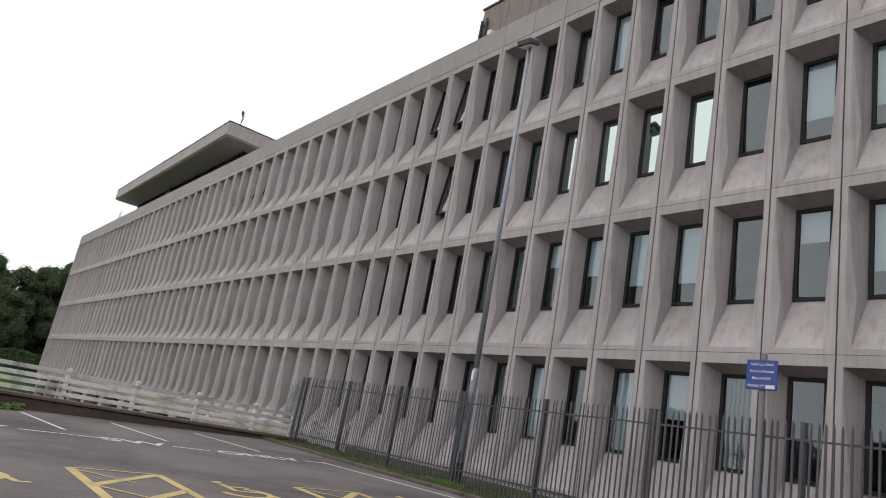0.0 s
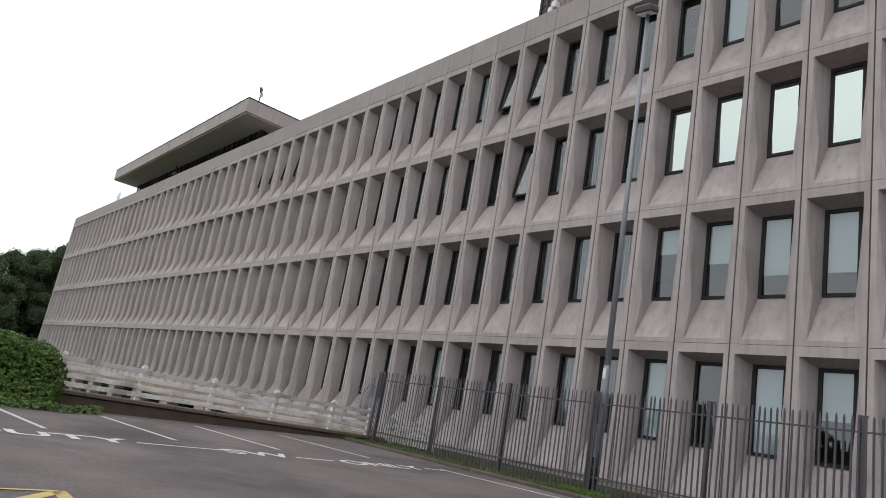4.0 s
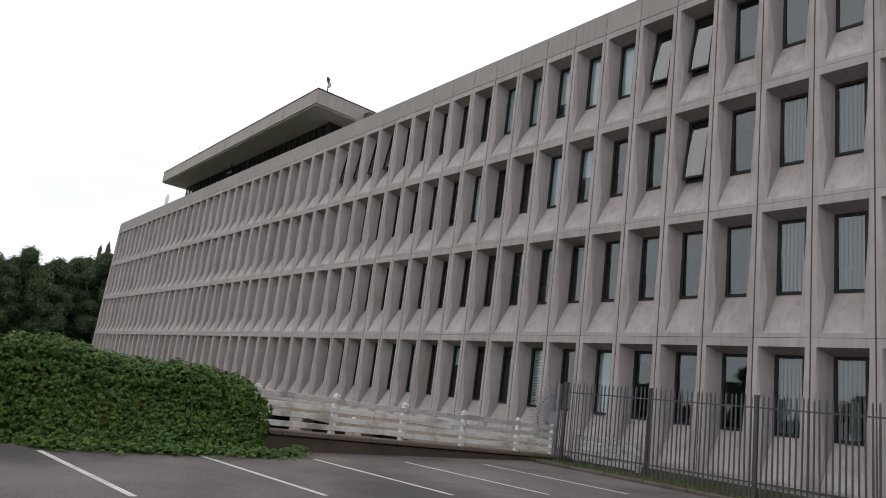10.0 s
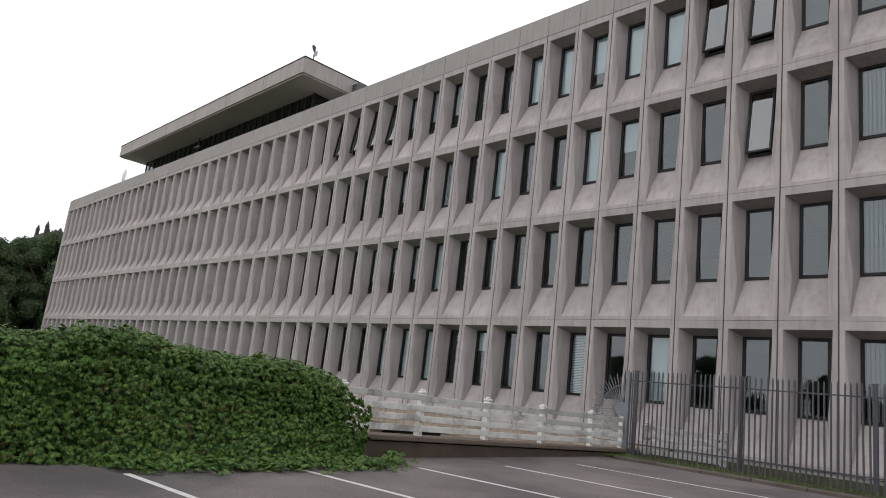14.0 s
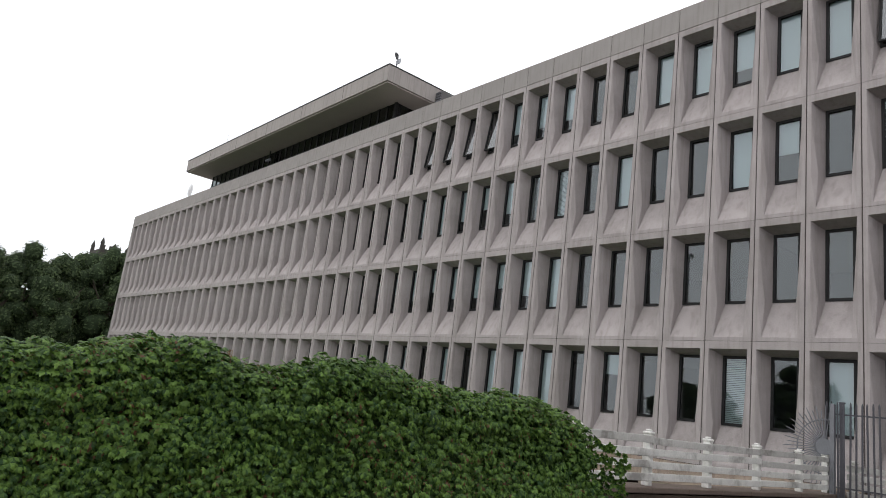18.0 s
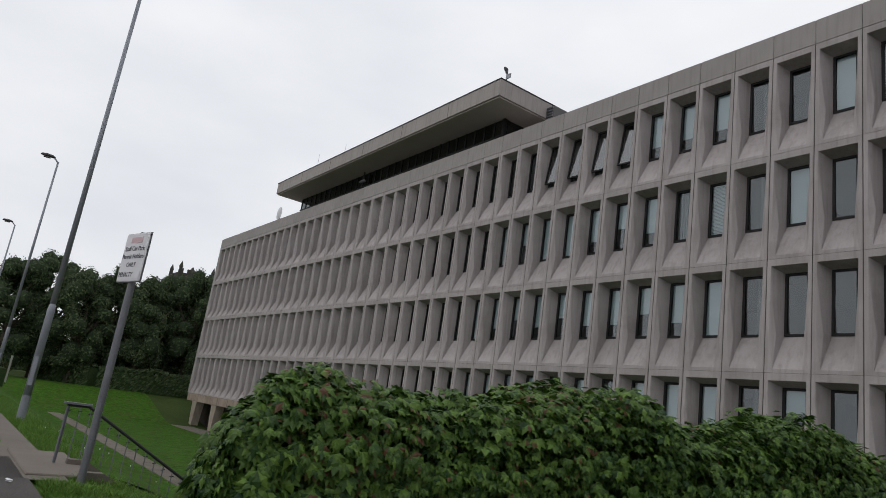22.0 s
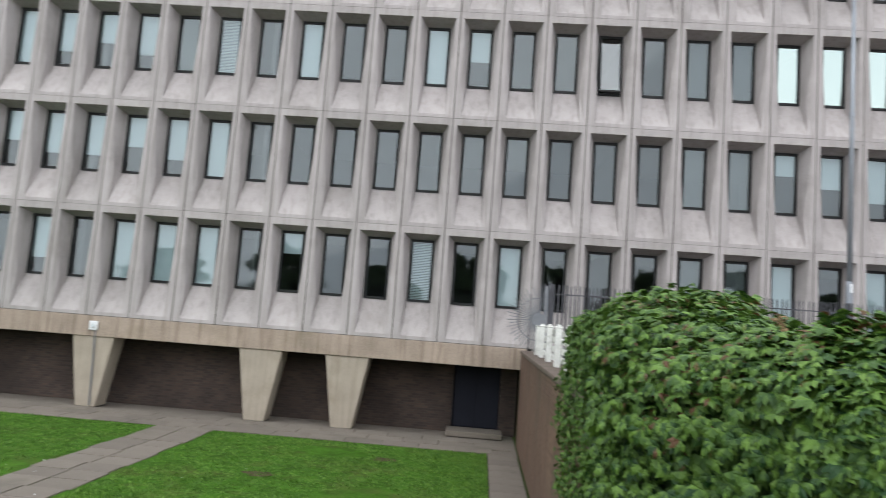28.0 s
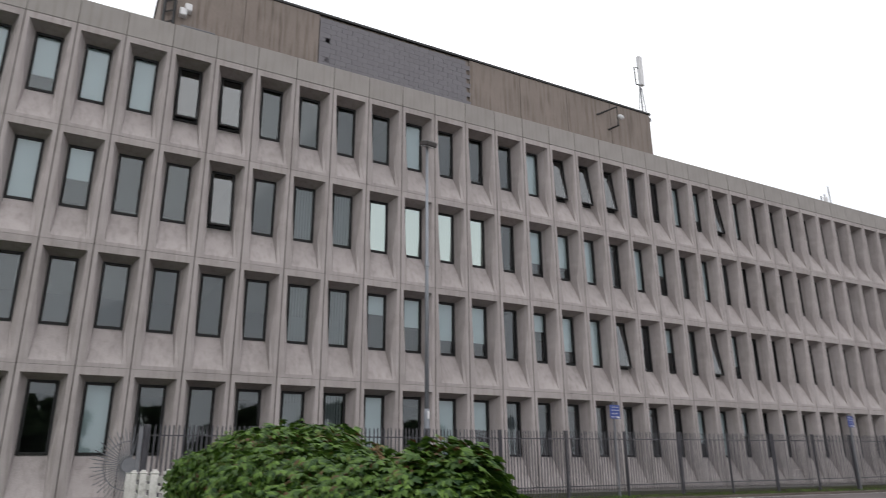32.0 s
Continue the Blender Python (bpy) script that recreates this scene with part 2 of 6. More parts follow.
ASPHALT_DARK = material("patched_dark_asphalt", (0.049, 0.042, 0.039), 0.92, vary=0.4, scale=1.2, fine=60, bump=0.5, dirt=(0.058, 0.051, 0.046), dirt_amount=0.5, coord="World")
ASPHALT_PALE = material("pale_gravelled_asphalt", (0.146, 0.125, 0.117), 0.92, vary=0.44, scale=0.8, fine=38, bump=0.5, dirt=(0.054, 0.048, 0.044), dirt_amount=0.75, coord="World")
PAINT_W = material("worn_white_road_paint", (0.533, 0.526, 0.511), 0.75, vary=0.15, scale=2.5, fine=40, bump=0.1, dirt=(0.202, 0.194, 0.187), dirt_amount=0.4, coord="World")
PAINT_Y = material("worn_yellow_road_paint", (0.461, 0.353, 0.137), 0.75, vary=0.2, scale=2.0, fine=40, bump=0.1, dirt=(0.202, 0.173, 0.115), dirt_amount=0.45, coord="World")
KERB = material("concrete_kerb", (0.084, 0.068, 0.058), 0.9, vary=0.35, scale=3, fine=40, bump=0.5, rand=0.5, dirt=(0.051, 0.042, 0.034), dirt_amount=0.75)
PAVING = material("paving_slab", (0.140, 0.118, 0.098), 0.92, vary=0.25, scale=2, fine=40, bump=0.25, rand=0.5, dirt=(0.072, 0.066, 0.048), dirt_amount=0.4)
GRASS = material("mown_grass", (0.038, 0.094, 0.008), 0.95, vary=0.6, scale=2.6, fine=26, bump=1.0, dirt=(0.062, 0.078, 0.018), dirt_amount=0.7, coord="World", spec=0.1)
SOIL = material("rough_ground", (0.040, 0.061, 0.016), 0.95, vary=0.3, scale=0.3, fine=8, bump=0.4, coord="World", spec=0.1)
BLADE = leaf_material("grass_blades", (0.046, 0.118, 0.012), (0.150, 0.262, 0.040), gloss=0.6)
CREEPER = leaf_material("virginia_creeper_leaf", (0.012, 0.044, 0.009), (0.120, 0.212, 0.034), (0.100, 0.050, 0.022), 0.03, 0.5)
CREEPER_CORE = material("hedge_filler_shade", (0.028, 0.056, 0.013), 0.95, vary=0.4, scale=6, fine=30, bump=0.5)
CROWN_CORE = material("crown_filler_shade", (0.034, 0.050, 0.026), 0.95, vary=0.5, scale=2.5, fine=12, bump=0.6, spec=0.1)
TREE_LEAF = leaf_material("tree_leaf", (0.040, 0.062, 0.029), (0.092, 0.130, 0.056), gloss=0.9)
TREE_LEAF_B = leaf_material("willow_leaf", (0.042, 0.062, 0.030), (0.105, 0.145, 0.062), gloss=0.85)
HEDGE_LEAF = leaf_material("clipped_hedge_leaf", (0.028, 0.038, 0.011), (0.075, 0.080, 0.022), gloss=0.7)
BARK = material("tree_bark", (0.06, 0.048, 0.036), 0.95, vary=0.3, scale=3, fine=20, bump=0.5)
FARSTONE = material("dark_church_stone", (0.055, 0.050, 0.045), 0.95, vary=0.2, scale=0.4, fine=4, bump=0.2)
CARPAINT = material("black_car_paint", (0.010, 0.007, 0.016), 0.22, 0.0, vary=0.05, scale=2, bump=0, spec=0.32)
RUBBER = material("tyre_rubber", (0.014, 0.014, 0.014), 0.85, vary=0.1, scale=5, bump=0)
ALLOY = material("alloy_wheel", (0.42, 0.42, 0.43), 0.35, 0.8, vary=0.05, scale=5, bump=0)
CARGLASS = glass_material("tinted_car_glass", (0.05, 0.06, 0.06), 0.07, 0.6)
LIGHTGLASS = material("headlight_lens", (0.55, 0.57, 0.6), 0.12, vary=0.05, scale=9, bump=0, spec=0.9)
REDLENS = material("red_lamp_lens", (0.30, 0.02, 0.02), 0.2, vary=0.05, scale=9, bump=0)
SIGNBLUE = material("blue_sign", (0.014, 0.040, 0.215), 0.4, vary=0.06, scale=6, bump=0)
SIGNWHITE = material("white_sign", (0.612, 0.612, 0.629), 0.45, vary=0.05, scale=6, bump=0)
SIGNINK = material("sign_lettering", (0.055, 0.055, 0.075), 0.5, vary=0.05, scale=6, bump=0)
SIGNPINK = material("faded_pink_lettering", (0.52, 0.36, 0.38), 0.5, vary=0.05, scale=6, bump=0)
GREEN = material("green_painted_trim", (0.012, 0.115, 0.045), 0.5, vary=0.12, scale=2, bump=0)
FARBRICK = material("red_brown_brickwork", (0.092, 0.050, 0.038), 0.92, vary=0.2, scale=1.2, fine=14, bump=0.15)
ROOFTILE = material("brown_roof_tiles", (0.090, 0.061, 0.046), 0.85, vary=0.2, scale=1.4, fine=12, bump=0.2)
CREAM = material("pale_panel", (0.27, 0.27, 0.24), 0.7, vary=0.06, scale=4, bump=0)
ORANGE = leaf_material("orange_flowers", (0.30, 0.06, 0.01), (0.55, 0.17, 0.03))
STRAW = material("dry_straw_litter", (0.207, 0.136, 0.072), 0.95, vary=0.3, scale=9, bump=0.2)
LITTER = material("white_litter", (0.72, 0.72, 0.74), 0.6, vary=0.1, scale=9, bump=0.2)

BLIND_GREY = material("grey_vertical_blind", (0.26, 0.27, 0.27), 0.8, vary=0.06, scale=3, fine=20, bump=0.02, rand=0.5)


def brickwork(name, one, two, mortar, length=0.196, course=0.0652):
    """Stretcher-bond brickwork on an upright wall along x or y: colour from brick to brick, joints sunk, soot in patches."""
    m = bpy.data.materials.new(name)
    m.use_nodes = True
    n, l = m.node_tree.nodes, m.node_tree.links
    p = n["Principled BSDF"]
    tc, sep, add, com = n.new("ShaderNodeTexCoord"), n.new("ShaderNodeSeparateXYZ"), n.new("ShaderNodeMath"), n.new("ShaderNodeCombineXYZ")
    l.new(tc.outputs["Object"], sep.inputs[0])
    l.new(sep.outputs[0], add.inputs[0])
    l.new(sep.outputs[1], add.inputs[1])
    l.new(add.outputs[0], com.inputs[0])
    l.new(sep.outputs[2], com.inputs[1])
    br = n.new("ShaderNodeTexBrick")
    br.inputs["Scale"].default_value, br.inputs["Mortar Size"].default_value = 1.0, 0.006
    br.inputs["Brick Width"].default_value, br.inputs["Row Height"].default_value = length, course
    br.inputs["Color1"].default_value, br.inputs["Color2"].default_value, br.inputs["Mortar"].default_value = (*one, 1), (*two, 1), (*mortar, 1)
    l.new(com.outputs[0], br.inputs["Vector"])
    no = n.new("ShaderNodeTexNoise")
    no.inputs["Scale"].default_value, no.inputs["Detail"].default_value = 0.9, 7.0
    l.new(tc.outputs["Object"], no.inputs["Vector"])
    mr = n.new("ShaderNodeMapRange")
    mr.inputs["From Min"].default_value, mr.inputs["From Max"].default_value = 0.35, 0.68
    mr.inputs["To Min"].default_value, mr.inputs["To Max"].default_value = 0.62, 1.25
    l.new(no.outputs[0], mr.inputs["Value"])
    sc = n.new("ShaderNodeVectorMath")
    sc.operation = "SCALE"
    l.new(br.outputs["Color"], sc.inputs[0])
    l.new(mr.outputs[0], sc.inputs["Scale"])
    l.new(sc.outputs[0], p.inputs["Base Color"])
    p.inputs["Roughness"].default_value = 0.93
    b = n.new("ShaderNodeBump")
    b.inputs["Strength"].default_value, b.inputs["Distance"].default_value = 0.5, 0.006
    b.invert = True
    l.new(br.outputs["Fac"], b.inputs["Height"])
    l.new(b.outputs[0], p.inputs["Normal"])
    return m


UNDERBRICK = brickwork("dark_brown_brickwork", (0.064, 0.041, 0.033), (0.036, 0.025, 0.022), (0.050, 0.040, 0.033))
WALLJOINT = material("recessed_brown_mortar", (0.098, 0.076, 0.058), 0.95, vary=0.3, scale=1.8, fine=30, bump=0.3, streak=0.6)
WALLPIECE = material("weathered_retaining_brick_piece", (0.140, 0.083, 0.056), 0.92, vary=0.45, scale=1.4, fine=30, bump=0.3, streak=0.6, dirt=(0.072, 0.058, 0.038), dirt_amount=0.6, rand=0.9, coord="World")
SASHGLASS = glass_material("opened_window_glass", (0.42, 0.45, 0.46), 0.15, 0.55)
BANDGLASS = glass_material("rooftop_band_glass", (0.10, 0.12, 0.12), 0.19, 0.5, (0.62, 0.68, 0.68))
ASPHALT_STAIN = material("oil_darkened_asphalt", (0.046, 0.040, 0.040), 0.8, vary=0.35, scale=1.5, fine=38, bump=0.5, dirt=(0.066, 0.061, 0.059), dirt_amount=0.6, coord="World")
VERGE = material("thin_weedy_verge", (0.042, 0.046, 0.022), 0.95, vary=0.5, scale=1.4, fine=20, bump=0.8, dirt=(0.055, 0.046, 0.034), dirt_amount=0.8, coord="World", spec=0.1)
BARESOIL = material("worn_bare_soil", (0.060, 0.052, 0.026), 0.95, vary=0.6, scale=4.0, fine=24, bump=0.8, dirt=(0.036, 0.060, 0.012), dirt_amount=0.8, coord="World", spec=0.1)


# ---- mesh helpers ----
def mesh_of(name, bm, mat, smooth=False):
    bmesh.ops.recalc_face_normals(bm, faces=bm.faces)
    me = bpy.data.meshes.new(name)
    bm.to_mesh(me)
    bm.free()
    me.materials.append(mat)
    if smooth:
        me.polygons.foreach_set("use_smooth", [True] * len(me.polygons))
    return me


def part(name, bm, mat, parent=None, label="", at=None, smooth=False):
    """A bmesh, or a mesh already made, as one object under parent."""
    ob = new(name, bm if isinstance(bm, bpy.types.Mesh) else mesh_of(name, bm, mat, smooth))
    if parent:
        ob.parent = parent
    if at is not None:
        ob.matrix_basis = at if isinstance(at, Matrix) else Matrix.Translation(at)
    return tagged(ob, label)


def empty(name, at=(0, 0, 0), turn=0.0):
    ob = new(name)
    ob.matrix_basis = pose(*at, 0, 0, turn)
    ob.empty_display_size = 0.2
    return ob


def box(bm, x0, y0, z0, x1, y1, z1, bevel=0.0, m=None):
    vs = [bm.verts.new((x, y, z)) for x in (x0, x1) for y in (y0, y1) for z in (z0, z1)]
    fs = [bm.faces.new([vs[i] for i in q]) for q in ((0, 1, 3, 2), (4, 6, 7, 5), (0, 4, 5, 1), (2, 3, 7, 6), (0, 2, 6, 4), (1, 5, 7, 3))]
    if bevel:
        es = list({e for f in fs for e in f.edges})
        made = bmesh.ops.bevel(bm, geom=es, offset=bevel, segments=1, affect="EDGES", profile=0.5)
        vs = list({v for f in made["faces"] for v in f.verts} | {v for v in vs if v.is_valid})
    if m is not None:
        bmesh.ops.transform(bm, matrix=m, verts=[v for v in vs if v.is_valid])
    return vs


def boxed(x0, y0, z0, x1, y1, z1, bevel=0.0):
    bm = bmesh.new()
    box(bm, x0, y0, z0, x1, y1, z1, bevel)
    return bm


def prism(bm, outline, axis_from, axis_to, flip=False):
    """Joins two equally long rings of points (lists of xyz) to a closed solid."""
    a = [bm.verts.new(p) for p in axis_from]
    b = [bm.verts.new(p) for p in axis_to]
    k = len(a)
    bm.faces.new(a)
    bm.faces.new(list(reversed(b)))
    for i in range(k):
        bm.faces.new((a[i], b[i], b[(i + 1) % k], a[(i + 1) % k]))
    return a + b


def tube(bm, points, radii, sides=10, cap=True):
    """A round tube through points; radii one number or one for each point."""
    if not hasattr(radii, "__len__"):
        radii = [radii] * len(points)
    rings = []
    pts = [Vector(p) for p in points]
    for i, p in enumerate(pts):
        d = (pts[min(i + 1, len(pts) - 1)] - pts[max(i - 1, 0)]).normalized()
        u = d.orthogonal().normalized() if abs(d.z) > 0.95 else d.cross(Vector((0, 0, 1))).normalized()
        v = d.cross(u)
        rings.append([bm.verts.new(p + (u * math.cos(a) + v * math.sin(a)) * radii[i]) for a in (2 * math.pi * k / sides for k in range(sides))])
    for r, s in zip(rings, rings[1:]):
        for k in range(sides):
            bm.faces.new((r[k], r[(k + 1) % sides], s[(k + 1) % sides], s[k]))
    if cap:
        bm.faces.new(rings[0])
        bm.faces.new(list(reversed(rings[-1])))


def tubed(points, radii, sides=10):
    bm = bmesh.new()
    tube(bm, points, radii, sides)
    return bm


def soup(name, verts, faces, mat, parent=None, label="", smooth=False):
    me = bpy.data.meshes.new(name)
    me.from_pydata(verts, [], faces)
    me.materials.append(mat)
    if smooth:
        me.polygons.foreach_set("use_smooth", [True] * len(me.polygons))
    ob = new(name, me)
    if parent:
        ob.parent = parent
    return tagged(ob, label)


def lettering(text, size, mat, m, parent=None, name="lettering", depth=0.002, align="LEFT", bold=0.0):
    cu = bpy.data.curves.new(name, "FONT")
    cu.body, cu.size, cu.extrude, cu.align_x, cu.offset = text, size, depth, align, bold
    tmp = bpy.data.objects.new(name, cu)
    scene.collection.objects.link(tmp)
    me = bpy.data.meshes.new_from_object(tmp.evaluated_get(bpy.context.evaluated_depsgraph_get()))
    bpy.data.objects.remove(tmp)
    me.materials.clear()
    me.materials.append(mat)
    ob = new(name, me)
    if parent:
        ob.parent = parent
    ob.matrix_basis = m
    return ob


def smoothstep(a, b, v):
    v = min(1.0, max(0.0, (v - a) / (b - a)))
    return v * v * (3 - 2 * v)


def upper(x, y):
    """Height of the car park, which falls gently from the building."""
    return 0.81 + 0.028 * max(y, -40.0)


LAWN = -1.55


def height(x, y):
    """Height of the ground: the car park, and below its retaining wall the sunken lawn with its bank."""
    u = upper(x, y)
    if x > -0.06 or y < -15.8 or x < -75:
        return u
    s = smoothstep(-15.9, -10.6, y)
    far = smoothstep(-52.0, -64.0, x)
    low = LAWN + (u - LAWN) * (1 - s)
    return low + (u - 0.4 - low) * far


# ---- ground ----
def sheet(name, xs, ys, lift, mat, parent=None, label="", hole=None):
    vs = [(x, y, height(x, y) + lift) for y in ys for x in xs]
    k = len(xs)
    fs = [(j * k + i, j * k + i + 1, (j + 1) * k + i + 1, (j + 1) * k + i) for j in range(len(ys) - 1) for i in range(k - 1)
          if not (hole and hole(0.5 * (xs[i] + xs[i + 1]), 0.5 * (ys[j] + ys[j + 1])))]
    return soup(name, vs, fs, mat, parent, label, smooth=False)


def steps_between(a, b, n):
    return [a + (b - a) * i / n for i in range(n + 1)]


gx = [-2500, -900, -300, -140, -100] + steps_between(-80, -50, 20) + steps_between(-48, -1, 60) + [-0.10, -0.02, 1, 6, 15, 30, 50, 80, 150, 400, 900, 2500]
gy = [-2500, -900, -300, -120, -60, -40, -30, -22, -18, -16.6, -16.2, -15.9] + steps_between(-15.8, -9.8, 26) + [-8, -6, -4, -2, 0, 2, 4, 8, 15, 40, 100, 300, 900, 2500]
ground = tagged(sheet("ground", gx, gy, -0.03, SOIL), "rough green ground that reaches the horizon", "ground", kind="structure")

lawn = tagged(sheet("lawn", steps_between(-70, -1, 70) + [-0.95], steps_between(-15.9, -9.8, 26) + [-8, -6, -4, -2.5, -1.75], 0.0, GRASS,
                    hole=lambda x, y: (-6.9 < x < -5.9 and y < -12.4)), "bright green mown lawn and its grassy bank", "lawn", kind="structure")
verge = tagged(sheet("grass_verge", steps_between(-70, -7.6, 30), [-16.3, -16.1, -15.85], 0.012, GRASS), "rough grass verge beside the footpath", "grass", kind="structure")

# the car parks east and west of the hedge
car_park = tagged(sheet("car_park", [0.2, 2, 4, 6, 8, 10, 14, 20, 28, 36, 44, 54, 70, 120], [-160, -100, -60, -40, -30, -24, -20, -17, -14, -11, -8, -5, -3.02], 0.0, ASPHALT),
                  "worn grey asphalt car park", "car park", kind="structure")
car_park_west = tagged(sheet("car_park_west", [-5.42, -4, -3, -1, 0.2], [-160, -60, -40, -30, -24, -20, -18, -16.95], 0.0, ASPHALT_PALE), "pale gravelled asphalt beside the kerb", "car park", kind="structure")
car_park_far = tagged(sheet("car_park_far", [-60, -44, -30, -20, -14, -7.4], [-160, -60, -40, -30, -24, -20, -18, -16.7], 0.02, ASPHALT_PALE), "pale asphalt of the further car park", "car park", kind="structure")
ramp = tagged(sheet("dark_asphalt_strip", [-7.4, -6.5, -5.53], [-60, -40, -24, -18, -16.45], 0.075, ASPHALT_DARK), "dark asphalt strip across the car park", "road", kind="structure")
footpath = tagged(sheet("footpath", [-5.6, -4, -2, -0.6], [-16.92, -16.6, -16.42], 0.085, ASPHALT_DARK), "narrow dark asphalt footpath behind the kerb", "footpath", kind="structure")
footpath_far = tagged(sheet("footpath_far", [-40, -30, -22, -15, -8.3, -5.6], [-16.64, -16.3, -16.05], 0.075, PAVING), "narrow worn footpath behind the kerb", "footpath", kind="structure")


def ribbon(name, pts, width, mat, lift, parent=None, height_of=upper):
    """A painted line on the ground through pts."""
    vs, fs = [], []
    out = []
    for a, b in zip(pts, pts[1:]):
        k = max(1, int(math.dist(a, b) / 1.2))
        out += [(a[0] + (b[0] - a[0]) * i / k, a[1] + (b[1] - a[1]) * i / k) for i in range(k)]
    out.append(pts[-1])
    for i, p in enumerate(out):
        a, b = out[max(i - 1, 0)], out[min(i + 1, len(out) - 1)]
        d = Vector((b[0] - a[0], b[1] - a[1])).normalized()
        for s in (-0.5, 0.5):
            x, y = p[0] - d.y * width * s, p[1] + d.x * width * s
            vs.append((x, y, height_of(x, y) + lift))
    for i in range(len(out) - 1):
        fs.append((2 * i, 2 * i + 1, 2 * i + 3, 2 * i + 2))
    return soup(name, vs, fs, mat, parent)


def marking(name, runs, width, mat, label, lift=0.004):
    top = empty(name)
    tagged(top, label, "road marking", kind="structure")
    for pts in runs:
        ribbon("painted_line", pts, width, mat, lift, top)
    return top


marking("bay_markings", [[(1.12, y - 0.18), (4.25, y + 0.11)] for y in (-18.45, -16.6, -14.75, -12.75, -10.68, -8.82, -7.0, -5.08)], 0.08, PAINT_W, "worn white parking bay lines on the asphalt")
marking("bay_front_line", [[(5.05, -30.0), (5.02, -13.75)], [(5.0, -13.7), (4.90, -11.95)], [(5.05, -9.55), (5.06, -8.3)], [(5.2, -7.1), (5.24, -6.4)], [(5.2, -4.4), (5.3, -3.9)]], 0.085, PAINT_W, "long worn white line along the parking bays")
marking("aisle_lines", [[(9.6, -14.35), (14.5, -14.45)], [(5.1, -3.95), (9.5, -3.5), (16.0, -3.35), (35.0, -3.3)], [(14.6, -7.8), (14.2, -17.0)], [(19.0, -14.4), (30.0, -14.4)], [(22.0, -6.0), (34.0, -5.4)]], 0.085, PAINT_W, "worn white aisle lines on the asphalt")
marking("west_bay_lines", [[(x, -17.1), (x - 0.28, -21.0)] for x in (-3.75, -1.95, -0.1)], 0.08, PAINT_W, "worn white bay lines on pale asphalt")
marking("far_bay_lines", [[(x, -16.9), (x - 0.45, -20.8)] for x in (-8.5, -10.35, -12.3, -14.3, -16.2, -18.1, -20.0, -23.8, -25.7)] + [[(-7.7, -17.0), (-11.0, -20.0)]], 0.08, PAINT_W, "worn white bay lines of the further car park", 0.026)
marking("yellow_kerb_dashes", [[(-8.35, -17.10), (-7.55, -17.14)], [(-8.35, -16.93), (-7.55, -16.96)]], 0.10, PAINT_Y, "worn yellow loading marks beside the kerb", 0.026)
marking("painted_arrow_line", [[(-7.6, -17.6), (-9.2, -20.6)]], 0.08, PAINT_Y, "worn yellow line on the further car park", 0.027)


def hatch(x0, y0, y1, n, cell=1.10):
    """A hatched strip between two bays: two long sides, broad slanting bars and thinner ones the other way."""
    x1 = x0 + n * cell
    broad = [[(x0, y0), (x1 + 0.5, y0 - 0.15)], [(x0, y1), (x1, y1 - 0.05)], [(x1 + 0.5, y0 - 0.15), (x1, y1 - 0.05)]]
    thin = [[(x0, y0), (x0, y1)]]
    for i in range(n):
        xa, xb = x0 + i * cell, x0 + (i + 1) * cell
        broad.append([(xb + 0.06, y0), (xa + 0.02, y1)])
        thin.append([(xa + 0.05, y0), ((xa + xb) / 2 + 0.3, (y0 + y1) / 2 + 0.02)])
    return broad, thin


for x0, y0, y1 in ((9.0, -12.40, -11.38), (9.15, -9.56, -8.55), (9.27, -6.70, -5.72)):
    broad, thin = hatch(x0, y0, y1, 9)
    strip = marking("hatched_strip", broad, 0.115, PAINT_Y, "worn yellow hatched strip between parking bays")
    for pts in thin:
        ribbon("painted_line", pts, 0.05, PAINT_Y, 0.006, strip)


def ground_text(text, x, y, size, name, label, wide=1.0):
    """Letters along the front line, read from the aisle."""
    m = pose(x, y, upper(x, y) + 0.006, 0, math.degrees(-0.028), 90)
    ob = lettering(text, size, PAINT_W, m @ Matrix.Diagonal((wide, 1.0, 1, 1)), name=name, depth=0.001, bold=0.014)
    return tagged(ob, label, "road marking", kind="structure")


ground_text("DUTY", 5.24, -11.80, 0.66, "painted_word", "worn white painted word DUTY on asphalt", 1.22)
ground_text("SW", 5.36, -8.32, 0.66, "painted_word", "worn white painted letters SW on asphalt", 1.15)
ground_text("ONLY", 5.48, -6.28, 0.64, "painted_word", "worn white painted word ONLY on asphalt")
for by in (-7.78, -10.6, -4.9):
    bx = 9.5
    sym = tagged(empty("disabled_bay_symbol"), "worn yellow painted bay symbol on asphalt", "road marking", kind="structure")
    # a wheelchair: wheel, back, seat, leg and head, read from the aisle
    wheel = [(bx + 0.62 + 0.30 * math.cos(a), by - 0.02 + 0.30 * math.sin(a)) for a in (math.pi * (-0.45 + 1.35 * k / 14) for k in range(15))]
    ribbon("painted_arc", wheel, 0.085, PAINT_Y, 0.004, sym)
    ribbon("painted_line", [(bx + 0.02, by - 0.10), (bx + 0.50, by - 0.10), (bx + 0.56, by + 0.24), (bx + 0.95, by + 0.34), (bx + 0.93, by + 0.46)], 0.085, PAINT_Y, 0.005, sym)
    ribbon("painted_line", [(bx + 0.22, by - 0.10), (bx + 0.24, by + 0.18)], 0.07, PAINT_Y, 0.006, sym)
    ribbon("painted_dot", [(bx - 0.18, by - 0.10), (bx - 0.05, by - 0.10)], 0.12, PAINT_Y, 0.004, sym)


